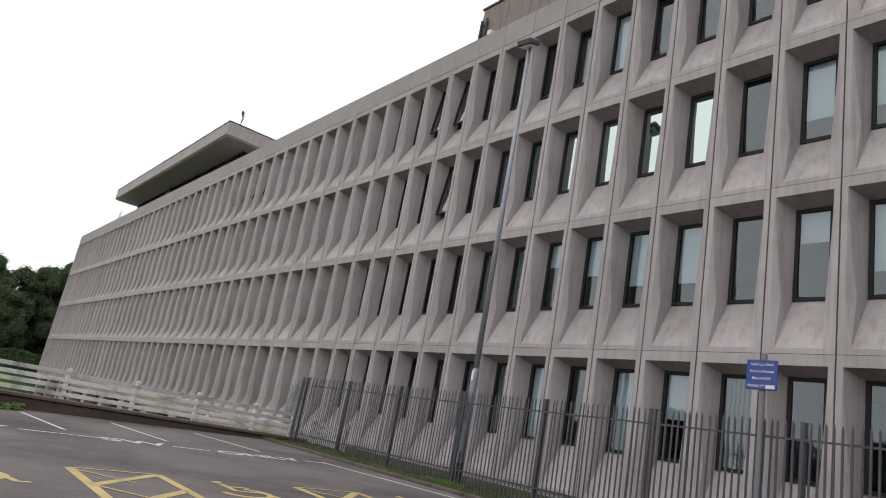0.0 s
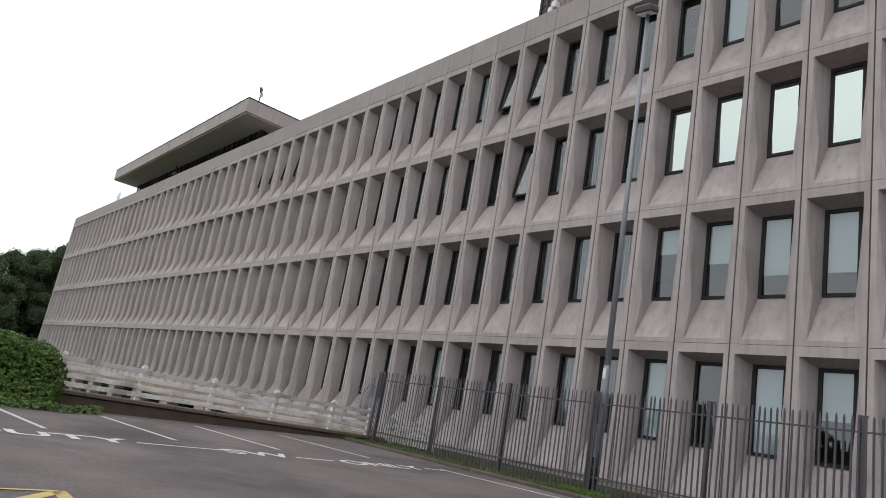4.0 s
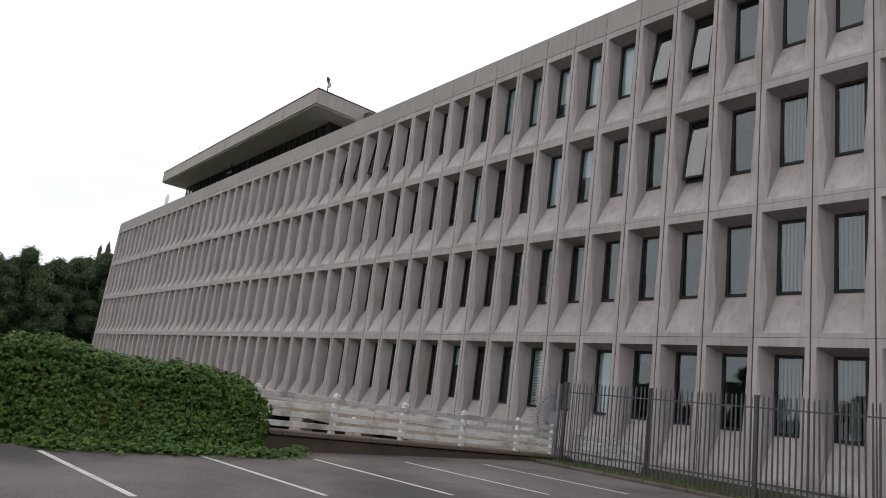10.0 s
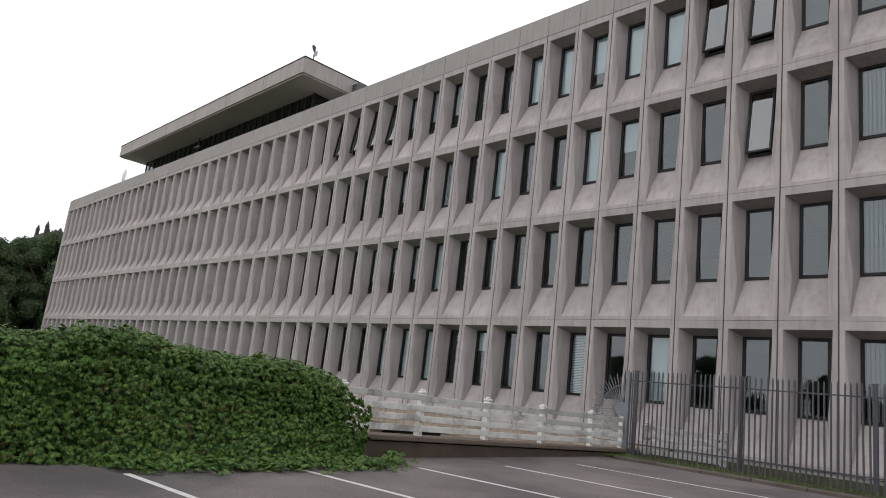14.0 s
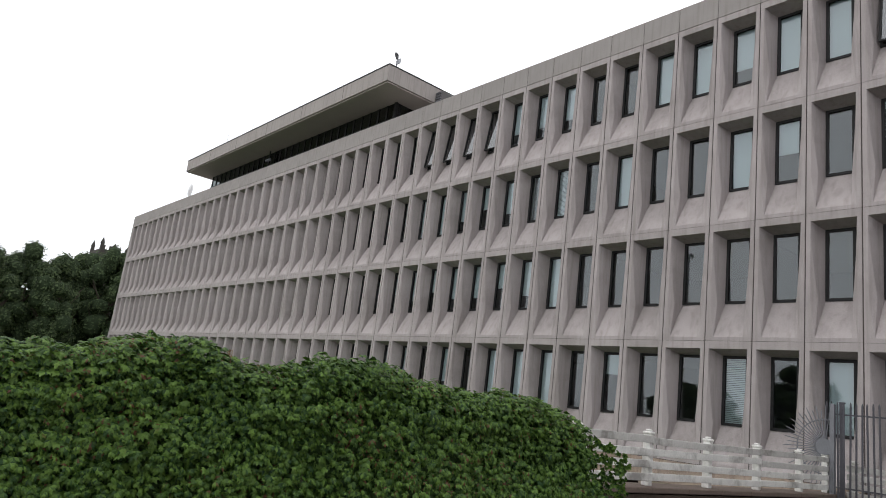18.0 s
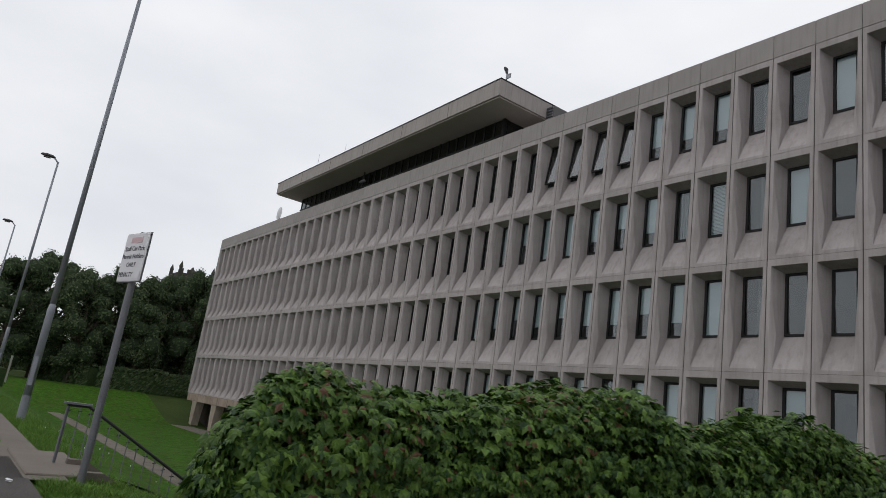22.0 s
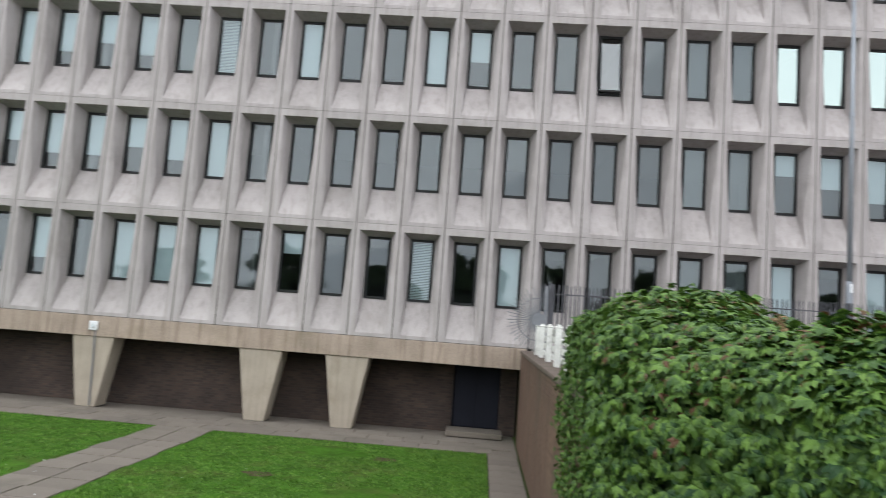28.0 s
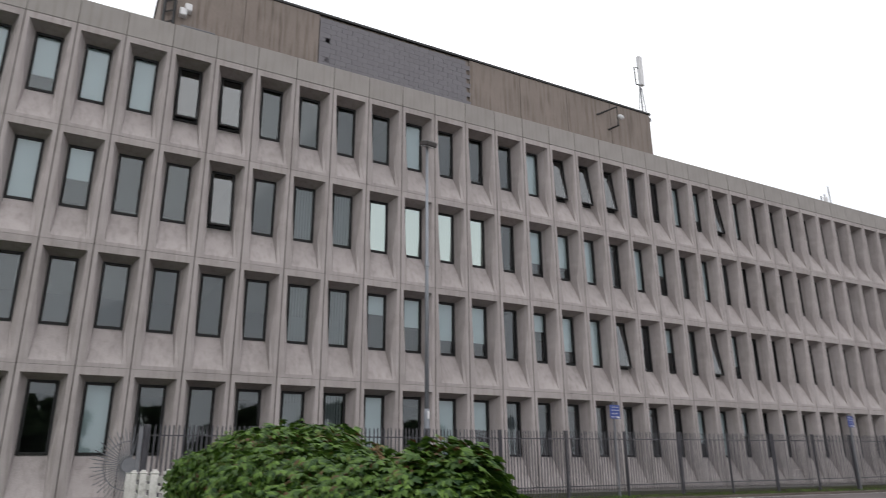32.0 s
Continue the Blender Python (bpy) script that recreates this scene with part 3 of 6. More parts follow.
# kerbs
def kerb_run(name, a, b, top, width, label, unit=0.91, drop=0.14):
    """A row of kerb stones from a to b."""
    home = tagged(empty(name), label, "kerb", kind="structure")
    d = Vector((b[0] - a[0], b[1] - a[1]))
    n = max(1, round(d.length / unit))
    step = d.length / n
    ang = math.degrees(math.atan2(d.y, d.x))
    me = mesh_of("kerb_stone", boxed(0.004, -width / 2, -drop - 0.2, step - 0.004, width / 2, 0, 0.02), KERB)
    for i in range(n):
        x, y = a[0] + d.x * i / n, a[1] + d.y * i / n
        part("kerb_stone", me, None, home, at=pose(x, y, upper(x, y) + top, 0, 0, ang))
    return home


kerb_run("kerb", (-5.6, -16.93), (-0.2, -16.88), 0.09, 0.11, "worn concrete kerb along the footpath")
kerb_run("kerb", (-40.0, -16.60), (-7.4, -16.68), 0.10, 0.12, "worn concrete kerb along the further car park")
kerb_run("kerb", (-5.5, -28.0), (-5.5, -17.0), 0.10, 0.14, "stone kerb across the end of the car park")
kerb_run("kerb", (0.5, -3.08), (33.2, -3.08), 0.07, 0.12, "low concrete kerb along the fence")
fence_verge = tagged(sheet("fence_verge", [0.3, 4, 8, 14, 20, 28, 33], [-3.02, -2.3, -1.2, -0.02], 0.05, VERGE), "strip of weedy grass below the fence", "grass", kind="structure")

# concrete channel blocks along the kerb
channel = tagged(empty("gutter_channel"), "pale concrete channel blocks along the kerb", "gutter", kind="structure")
ch_me = mesh_of("channel_block", boxed(0.005, -0.10, -0.1, 0.905, 0.10, 0.012, 0.008), COPING)
for i in range(5):
    x = -4.85 + i * 0.91
    part("channel_block", ch_me, None, channel, at=pose(x, -17.20, upper(x, -17.2), 0, 0, 0.5))
patches = tagged(empty("asphalt_patches"), "dark stained patches on the asphalt", "stain", kind="structure")
for px, py, ra, rb, sd in ((-9.4, -17.9, 0.55, 0.22, 1), (-9.9, -18.25, 0.7, 0.16, 2), (-11.6, -18.0, 0.5, 0.2, 3)):
    vs = [(px, py, upper(px, py) + (0.026 if px < -6 else 0.0025))]
    for k in range(28):
        a = 2 * math.pi * k / 28
        wob = 1.0 + 0.45 * noise.noise(Vector((math.cos(a) * 1.3, math.sin(a) * 1.3, sd * 3.7))) + 0.2 * noise.noise(Vector((math.cos(a) * 4, math.sin(a) * 4, sd)))
        x, y = px + ra * wob * math.cos(a), py + rb * wob * math.sin(a)
        vs.append((x, y, upper(x, y) + (0.026 if px < -6 else 0.0025)))
    soup("patch", vs, [(0, 1 + k, 1 + (k + 1) % 28) for k in range(28)], ASPHALT_STAIN, patches)

# gully grate in the gutter
grate = tagged(empty("drain_grate", (-5.12, -17.24, upper(-5, -17.2) + 0.006)), "rusty iron drain grate in the gutter", "drain")
part("grate_frame", boxed(-0.24, -0.15, -0.05, 0.24, 0.15, 0.004), KERB, grate)
for i in range(9):
    part("bar", boxed(-0.22 + i * 0.052, -0.13, 0.0, -0.19 + i * 0.052, 0.13, 0.012), BLACK, grate)

# paving along the building and the path over the lawn
paving = tagged(empty("paving"), "worn grey paving slabs along the building", "paving", kind="structure")
slab = mesh_of("paving_slab", boxed(0.006, 0.006, -0.06, 0.894, 0.594, 0.0, 0.006), PAVING)
for i in range(66):
    for j in range(3):
        part("paving_slab", slab, None, paving, at=pose(-60.2 + i * 0.9 + (0.45 if j % 2 else 0), -1.75 + j * 0.6, LAWN + 0.02 + 0.004 * math.sin(i * 3.1 + j), 0, 0, 0))
part("paving_bed", boxed(-60.5, -1.75, LAWN - 0.1, -0.2, 3.0, LAWN - 0.02), PAVING, paving)
lawn_path = tagged(empty("lawn_path"), "path of worn paving slabs across the lawn", "path", kind="structure")
slab_p = mesh_of("paving_slab", boxed(0.006, 0.006, -0.06, 0.694, 0.594, 0.0, 0.006), PAVING)
for j in range(17):
    for i in range(2):
        py = -11.95 + j * 0.6
        part("paving_slab", slab_p, None, lawn_path, at=pose(-8.98 + i * 0.72 + 0.03 * math.sin(j * 1.9), py, height(-8.2, py + 0.3) + 0.02 + 0.005 * math.sin(j * 2.3 + i), 0, 0, 0.6 * math.sin(j * 3.7 + i)))
foot_path = tagged(empty("bank_foot_path"), "narrow worn slab path along the foot of the bank", "path", kind="structure")
slab_f = mesh_of("paving_slab", boxed(0.005, 0.0, -0.06, 0.895, 0.80, 0.0, 0.008), PAVING)
for i in range(47):
    x = -9.92 - i * 0.9
    part("paving_slab", slab_f, None, foot_path, at=pose(x, -10.32 + 0.02 * math.sin(i * 2.3), height(x, -9.9) + 0.022 + 0.005 * math.sin(i * 1.7), 0, 0, 0.5 * math.sin(i * 3.1)))
wall_path = tagged(empty("wall_path"), "narrow paved strip below the retaining wall", "path", kind="structure")
for j in range(20):
    part("paving_slab", slab_p, None, wall_path, at=pose(-0.92, -13.75 + j * 0.6, height(-0.6, -13.75 + j * 0.6) + 0.012, 0, 0, 0))


# ---- the office building ----
BAY, STOREY, BASE = 1.22, 3.075, 0.944
FIRST, LAST = -46, 29
TOP = BASE + 4 * STOREY
PARAPET = 14.02
DEEP = 0.47
building = tagged(empty("office_building"), "long four-storey precast concrete office block with deep window bays", "building")


def facade_panel_mesh():
    """One precast unit: a narrow flat edge, flared cheeks that broaden towards the sill, square reveals behind them and a sloping sill."""
    bm = bmesh.new()
    g, e, foot, head = 0.014, 0.112, 0.10, STOREY - 0.195
    w0, s0, top = 0.278, 1.03, STOREY - 0.315
    vert = lambda x, y, z: bm.verts.new((x, y, z))
    outer = [(g, 0.004), (BAY - g, 0.004), (BAY - g, STOREY - 0.004), (g, STOREY - 0.004)]
    o, r = [vert(x, 0.0, z) for x, z in outer], [vert(x, DEEP + 0.04, z) for x, z in outer]
    for i in range(4):
        bm.faces.new((r[i], r[(i + 1) % 4], o[(i + 1) % 4], o[i]))
    levels = [head, 2.45, 2.05, 1.70, 1.40, 1.18, s0]
    front, fold, jamb, low = [], [], [], []
    for side in (0, 1):
        at = (lambda x: x) if side == 0 else (lambda x: BAY - x)
        fr, fo, ja = [], [], []
        for z in levels:
            k = (head - z) / (head - s0)
            flare = 0.05 + 0.95 * k ** 1.7
            fr.append(vert(at(e), 0.0, z))
            fo.append(vert(at(e + (0.240 - e) * flare), 0.012 + 0.105 * flare, z))
            ja.append(vert(at(w0), DEEP, top - (top - s0) * k))
        m0 = vert(at(e), 0.0, foot)
        q0 = vert(at(0.222), 0.006, foot)
        c0 = vert(at(0.230), 0.060, 0.225)
        c1 = vert(at(0.252), 0.235, 0.60)
        faces = [(fr[i], fr[i + 1], fo[i + 1], fo[i]) for i in range(6)] + [(fo[i], fo[i + 1], ja[i + 1], ja[i]) for i in range(6)]
        faces += [(fr[6], m0, q0, fo[6]), (fo[6], q0, c0), (fo[6], c0, c1), (fo[6], c1, ja[6])]
        for f in faces:
            bm.faces.new(f if side == 0 else tuple(reversed(f)))
        front.append([fr[0], m0])
        jamb.append([fo[0], ja[0], ja[6]])
        low.append([m0, q0, c0, c1, ja[6]])
        o_low, o_up = (o[0], o[3]) if side == 0 else (o[1], o[2])
        bm.faces.new([o_low, m0, *reversed(fr), o_up] if side == 0 else [o_up, *fr, m0, o_low])
    for i in range(4):
        bm.faces.new((low[0][i], low[1][i], low[1][i + 1], low[0][i + 1]))
    bm.faces.new((o[0], o[1], front[1][1], front[0][1]))
    bm.faces.new((o[3], front[0][0], front[1][0], o[2]))
    bm.faces.new((front[0][0], jamb[0][0], jamb[1][0], front[1][0]))
    bm.faces.new((jamb[0][0], jamb[0][1], jamb[1][1], jamb[1][0]))
    bm.normal_update()
    return mesh_of("facade_panel", bm, CONCRETE)


panel_mesh = facade_panel_mesh()


def frame_mesh(w, h, bar):
    bm = bmesh.new()
    box(bm, 0, 0, 0, w, 0.06, bar)
    box(bm, 0, 0, h - bar, w, 0.06, h)
    box(bm, 0, 0, bar, bar, 0.06, h - bar)
    box(bm, w - bar, 0, bar, w, 0.06, h - bar)
    return mesh_of("window_frame", bm, FRAME)


WW, WH = BAY - 0.556, STOREY - 0.315 - 1.03
frame_me = frame_mesh(WW, WH, 0.068)
sash_me = frame_mesh(WW - 0.06, WH - 0.06, 0.045)


def pane_mesh(x0, z0, x1, z1, y, mat):
    me = bpy.data.meshes.new("pane")
    me.from_pydata([(x0, y, z0), (x1, y, z0), (x1, y, z1), (x0, y, z1)], [], [(0, 1, 2, 3)])
    me.materials.append(mat)
    return me


pane_me = pane_mesh(0.045, 0.045, WW - 0.045, WH - 0.045, 0.03, GLASS)
mirror_me = pane_mesh(0.045, 0.045, WW - 0.045, WH - 0.045, 0.03, MIRROR)
sash_pane_me = pane_mesh(0.04, 0.04, WW - 0.10, WH - 0.10, 0.03, SASHGLASS)


def roller_mesh(share):
    bm = bmesh.new()
    box(bm, 0.06, 0.09, WH * (1 - share), WW - 0.06, 0.10, WH - 0.05)
    box(bm, 0.06, 0.08, WH * (1 - share) - 0.03, WW - 0.06, 0.105, WH * (1 - share))
    return mesh_of("roller_blind", bm, BLIND)


def slatted_mesh(share):
    bm = bmesh.new()
    z = WH - 0.06
    while z > WH * (1 - share):
        box(bm, 0.06, 0.085, z - 0.030, WW - 0.06, 0.098, z)
        z -= 0.045
    return mesh_of("venetian_blind", bm, BLIND)


def vertical_mesh():
    bm = bmesh.new()
    x = 0.09
    while x < WW - 0.1:
        box(bm, x, 0.10, 0.06, x + 0.055, 0.12, WH - 0.06)
        x += 0.085
    return mesh_of("vertical_blind", bm, BLIND_GREY)


blinds = {"full": roller_mesh(0.96), "most": roller_mesh(0.70), "half": roller_mesh(0.52), "low": roller_mesh(0.35), "slats": slatted_mesh(0.95), "vertical": vertical_mesh()}

# what the single windows show, by storey and bay: o open sash, m silvered, f full blind, M most, h half, l low, s slats, v vertical blind
SEEN = {
    3: {-14: "o", -13: "o", -12: "o", -11: "o", -10: "M", -9: "M", -8: "M", -7: "", -6: "", -5: "f", -4: "f", -3: "M", -2: "f", -1: "f", 0: "o", 1: "o", 6: "f", 10: "f", 11: "o", 12: "o", 13: "o", 18: "o"},
    2: {-16: "f", -15: "h", -14: "f", -13: "f", -12: "M", -11: "h", -10: "M", -9: "v", -8: "s", -7: "", -6: "f", -5: "", -4: "", -3: "f", -2: "h", -1: "", 0: "", 1: "o", 2: "", 3: "v", 4: "v", 5: "m", 6: "m", 7: "m", 8: "m", 9: "", 10: "M", 11: "M", 12: "f", 14: "f", 15: "h"},
    1: {-17: "f", -16: "M", -15: "h", -14: "M", -13: "h", -12: "M", -11: "M", -10: "h", -9: "M", -8: "f", -7: "", -6: "", -5: "", -3: "", -2: "", -1: "", 3: "v", 4: "v", 5: "l", 6: "h", 7: "M", 8: "M", 9: "", 10: "l", 11: "M", 12: "f", 13: "o", 15: "h", 17: "o"},
    0: {-17: "h", -16: "f", -15: "h", -14: "h", -13: "", -12: "M", -11: "", -10: "f", -9: "f", -8: "f", -7: "", -6: "l", -5: "", -4: "", -3: "s", -2: "", -1: "f", 3: "v", 4: "v", 5: "f", 6: "", 7: "f", 8: "h", 9: "v"},
}
KIND = {"f": "full", "M": "most", "h": "half", "l": "low", "s": "slats", "v": "vertical"}
rnd, wob = random.Random(7), random.Random(21)
for k in range(FIRST, LAST):
    for s in range(4):
        x, z = k * BAY, BASE + s * STOREY
        part("facade_panel", panel_mesh, None, building, at=(x, 0, z))
        what = SEEN[s].get(k, rnd.choice(["", "", "f", "h", "M", "", "v"]) if not -20 < k < 16 else "")
        win = part("window", frame_me, None, building, "black-framed window with its sash pushed open" if what == "o" else "", at=(x + 0.278, DEEP - 0.03, z + 1.03))
        if what == "o":
            tilt = pose(0.03, -0.01, WH - 0.03, -7.5, 0, 0) @ Matrix.Translation((0, 0, -(WH - 0.06)))
            sash = part("sash", sash_me, None, win, at=tilt)
            p = part("pane", sash_pane_me, None, win, at=tilt)
        else:
            p = part("pane", mirror_me if what == "m" else pane_me, None, win, "silvered reflecting glass" if what == "m" else "", at=pose(0, 0, 0, wob.uniform(-0.35, 0.35), 0, wob.uniform(-0.5, 0.5)))
        p.visible_shadow = False
        if what in KIND:
            part("blind", blinds[KIND[what]], None, win)

# parapet, one stone a bay
para_me = mesh_of("parapet_panel", boxed(0.006, 0.0, 0.010, BAY - 0.006, 0.30, PARAPET - TOP, 0.012), CONCRETE_EDGE)
for k in range(FIRST, LAST):
    part("parapet_panel", para_me, None, building, at=(k * BAY, 0, TOP))
X0, X1 = FIRST * BAY, LAST * BAY
jb = bmesh.new()
for k in range(FIRST, LAST + 1):
    box(jb, k * BAY - 0.012, 0.014, BASE, k * BAY + 0.012, 0.05, PARAPET - 0.02)
part("vertical_joints", jb, JOINT, building)
jb = bmesh.new()
for s in range(5):
    box(jb, X0, 0.015, BASE + s * STOREY - 0.006, X1, 0.052, BASE + s * STOREY + 0.006)
part("level_joints", jb, JOINT, building)
part("end_wall", boxed(X0 - 0.35, 0.02, BASE, X0 - 0.002, 16.0, PARAPET - 0.02), CONCRETE_EDGE, building)
part("end_wall", boxed(X1 + 0.002, 0.02, 0.4, X1 + 0.20, 16.0, PARAPET - 0.02), CONCRETE_EDGE, building)
part("end_trim", boxed(X1 + 0.20, 0.0, 0.6, X1 + 0.26, 0.10, PARAPET), GREEN, building, "thin green corner flashing")
part("back_wall", boxed(X0, 15.7, -1.6, X1, 16.0, PARAPET - 0.05), CONCRETE_EDGE, building)
part("roof", boxed(X0, 0.31, TOP + 0.25, X1, 15.7, TOP + 0.45), ROOF_EDGE, building)
for s in range(5):
    z = BASE + s * STOREY
    part("floor_slab", boxed(X0 + 0.05, DEEP + 0.05, z - 0.14, X1 - 0.05, 15.6, z + 0.14), ROOM, building)
for s in range(4):
    z = BASE + s * STOREY
    part("inner_wall", boxed(X0 + 0.1, 5.6, z + 0.15, X1 - 0.1, 5.75, z + STOREY - 0.15), ROOM, building)
    for i in range(18):
        xp = X0 + 2.5 + i * 5.08
        part("partition", boxed(xp, DEEP + 0.12, z + 0.15, xp + 0.1, 5.6, z + STOREY - 0.15), ROOM, building)
part("plinth", boxed(0.1, 0.03, 0.3, X1, 0.5, BASE - 0.012), CONCRETE_EDGE, building)

# undercroft: edge beam, tapering columns, brick wall, openings
part("edge_beam", boxed(X0, -0.02, 0.37, -0.02, 0.55, BASE - 0.012, 0.012), BEAM, building, "ochre-stained concrete edge beam")
part("undercroft_soffit", boxed(X0, 0.55, 0.42, -0.02, 3.0, 0.55), CONCRETE_EDGE, building)
cb = bmesh.new()
prism(cb, None, [(-0.60, 0.0, 1.95), (0.60, 0.0, 1.95), (0.60, 0.62, 1.95), (-0.60, 0.62, 1.95)], [(-0.30, 0.0, 0.0), (0.26, 0.0, 0.0), (0.26, 0.55, 0.0), (-0.30, 0.55, 0.0)])
bmesh.ops.bevel(cb, geom=list(cb.edges), offset=0.012, segments=1, affect="EDGES", profile=0.5)
col_me = mesh_of("tapered_column", cb, COLUMN)
for xl in (-5.41, -7.79, -12.5, -17.2, -21.85, -26.55, -31.25, -36.0, -40.6, -45.3, -50.0, -54.7):
    part("tapered_column", col_me, None, building, at=(xl + 0.60, 0.02, LAWN + 0.02))
part("conduit", tubed([(-11.78, 0.0, LAWN + 0.05), (-11.84, -0.03, 0.45), (-11.84, -0.04, 0.60)], 0.022, 6), STEEL, building, "thin grey conduit down a column")
OPEN = ((-21.3, -17.9, "gate"), (-24.9, -23.3, "door"), (-1.95, -0.62, "door"))
uw = bmesh.new()
edges_x = [X0 + 0.1] + [v for o in sorted(OPEN) for v in o[:2]] + [-0.15]
for a, b in zip(edges_x[::2], edges_x[1::2]):
    box(uw, a, 1.25, LAWN - 0.1, b, 1.5, 0.42)
part("undercroft_wall", uw, UNDERBRICK, building, "dark brown brick wall under the building")
for a, b, sort in OPEN:
    if sort == "gate":
        # back and sides are plain black: the recess's shade put into the colour
        part("recess_shade_sheet", boxed(a, 2.6, LAWN, b, 2.7, 0.42), BLACK, building)
        part("recess_side", boxed(a - 0.1, 1.5, LAWN, a, 2.7, 0.42), BLACK, building)
        part("recess_side", boxed(b, 1.5, LAWN, b + 0.1, 2.7, 0.42), BLACK, building)
        for i in range(24):
            part("mesh_bar", tubed([(a + 0.05 + i * (b - a - 0.1) / 23, 1.32, LAWN), (a + 0.05 + i * (b - a - 0.1) / 23, 1.32, 0.42)], 0.012, 5), BLACK, building)
        part("step", boxed(b - 0.9, 0.75, LAWN, b - 0.1, 1.25, LAWN + 0.22, 0.015), PAVING, building)
    else:
        d = part("undercroft_door", boxed(a, 1.38, LAWN + 0.1, b, 1.44, 0.42), DOOR, building, "plain dark blue steel double door")
        part("door_leaf", boxed(a + 0.04, 1.345, LAWN + 0.14, (a + b) / 2 - 0.01, 1.38, 0.30, 0.006), DOOR, d)
        part("door_leaf", boxed((a + b) / 2 + 0.01, 1.345, LAWN + 0.14, b - 0.04, 1.38, 0.30, 0.006), DOOR, d)
        part("door_step", boxed(a - 0.1, 0.35, LAWN + 0.0, b + 0.1, 1.25, LAWN + 0.14, 0.012), PAVING, building)
light = tagged(empty("bulkhead_light", (-11.9, -0.05, 0.66)), "small white square lamp housing on the beam", "light")
part("housing", boxed(-0.12, -0.03, -0.13, 0.12, 0.03, 0.13, 0.02), SIGNWHITE, light)
part("lens", tubed([(0, -0.03, 0.0), (0, -0.06, 0.0)], [0.06, 0.05], 12), LIGHTGLASS, light)

# roof storey with the wide eaves
hat = tagged(empty("roof_storey"), "rooftop storey with a wide overhanging flat roof", "roof storey")
HX0, HX1, HY0, HY1, HZ0, HZ1 = -45.3, -20.0, -0.18, 9.0, 16.03, 16.90
hb = bmesh.new()
box(hb, HX0, HY0, HZ0 + 0.06, HX1, HY1, HZ1, 0.015)
part("roof_slab", hb, ROOF_EDGE, hat)
part("soffit", boxed(HX0 + 0.08, HY0 + 0.08, HZ0, HX1 - 0.08, HY1 - 0.08, HZ0 + 0.055), SOFFIT, hat, "pale boarded soffit")
part("roof_edge_trim", boxed(HX0 - 0.02, HY0 - 0.02, HZ1 - 0.002, HX1 + 0.02, HY1, HZ1 + 0.05), BLACK, hat)
for i in range(1, 6):
    part("fascia_joint", boxed(HX0 + i * 4.27, HY0 - 0.004, HZ0 + 0.06, HX0 + i * 4.27 + 0.03, HY0 + 0.01, HZ1), JOINT, hat)
GX0, GX1, GY = -44.3, -21.5, 1.52
part("window_band", boxed(GX0, GY + 0.05, 13.5, GX1, GY + 0.06, HZ0), BANDGLASS, hat, "dark tinted glazing band")
part("window_band", boxed(GX1 - 0.05, GY + 0.06, 13.5, GX1 - 0.04, 8.4, HZ0), BANDGLASS, hat)
# solid black box stands in for the unlit rooms behind the glazing
part("black_interior_fill", boxed(GX0 + 0.4, GY + 0.5, 13.5, GX1 - 0.5, 8.3, HZ0), BLACK, hat)
mull = mesh_of("mullion", boxed(-0.05, 0.015, 13.5, 0.05, 0.05, HZ0), FRAME)
for i in range(31):
    part("mullion", mull, None, hat, at=(GX0 + i * (GX1 - GX0) / 30, GY, 0))
for i in range(7):
    part("mullion", mull, None, hat, at=pose(GX1, GY + 0.3 + i * 0.85, 0, 0, 0, 90))
part("transom", boxed(GX0, GY - 0.06, 15.10, GX1, GY + 0.05, 15.16), FRAME, hat)
part("corner_post", boxed(GX1 - 0.14, GY - 0.01, 13.5, GX1 + 0.02, GY + 0.16, HZ0), FRAME, hat)

# plant tower on the roof
plant = tagged(empty("plant_tower"), "brown clad plant storey on the roof with a tiled panel", "plant room")
PX0, PX1, PY, PZ = -0.35, 20.95, 2.0, 17.40
part("body", boxed(PX0, PY + 0.04, 13.4, PX1, 10.0, PZ - 0.02), TOWER, plant)
for a, b in ((PX0, 4.9), (11.16, PX1)):
    n = max(1, round((b - a) / 2.4))
    for i in range(n):
        w = (b - a) / n
        part("cladding_panel", boxed(a + i * w + 0.01, PY - 0.02, 13.4, a + (i + 1) * w - 0.01, PY + 0.04, PZ - 0.06, 0.006), TOWER, plant)
part("roof_trim", boxed(PX0 - 0.05, PY - 0.06, PZ - 0.05, PX1 + 0.05, 10.05, PZ + 0.03), BLACK, plant)
part("side_duct", boxed(PX1 + 0.01, 2.3, 13.4, PX1 + 0.35, 3.0, PZ - 0.15, 0.02), STEEL, plant, "grey steel duct")
tile_me = mesh_of("wall_tile", boxed(0.004, 0.0, 0.004, 0.416, 0.03, 0.196, 0.003), SLATE)
for j in range(14):
    for i in range(15):
        part("wall_tile", tile_me, None, plant, at=pose(4.92 + i * 0.42 - (0.21 if j % 2 and i else 0), PY - 0.015 + 0.0, 14.45 + j * 0.2, 2.5, 0, 0))


# ---- retaining wall, white rail, palisade fence ----
wall = tagged(empty("retaining_wall"), "weathered brown brick retaining wall above the sunken lawn", "wall", kind="structure")
part("wall_face", boxed(-0.16, -15.9, LAWN - 0.2, 0.05, -0.03, 0.82), WALLJOINT, wall)
part("car_park_side", boxed(0.05, -13.7, 0.0, 0.20, -0.03, 0.80), WALLSIDE, wall)
cope = mesh_of("coping_stone", boxed(-0.20, 0.004, 0.0, 0.25, 0.906, 0.075, 0.012), COPING)
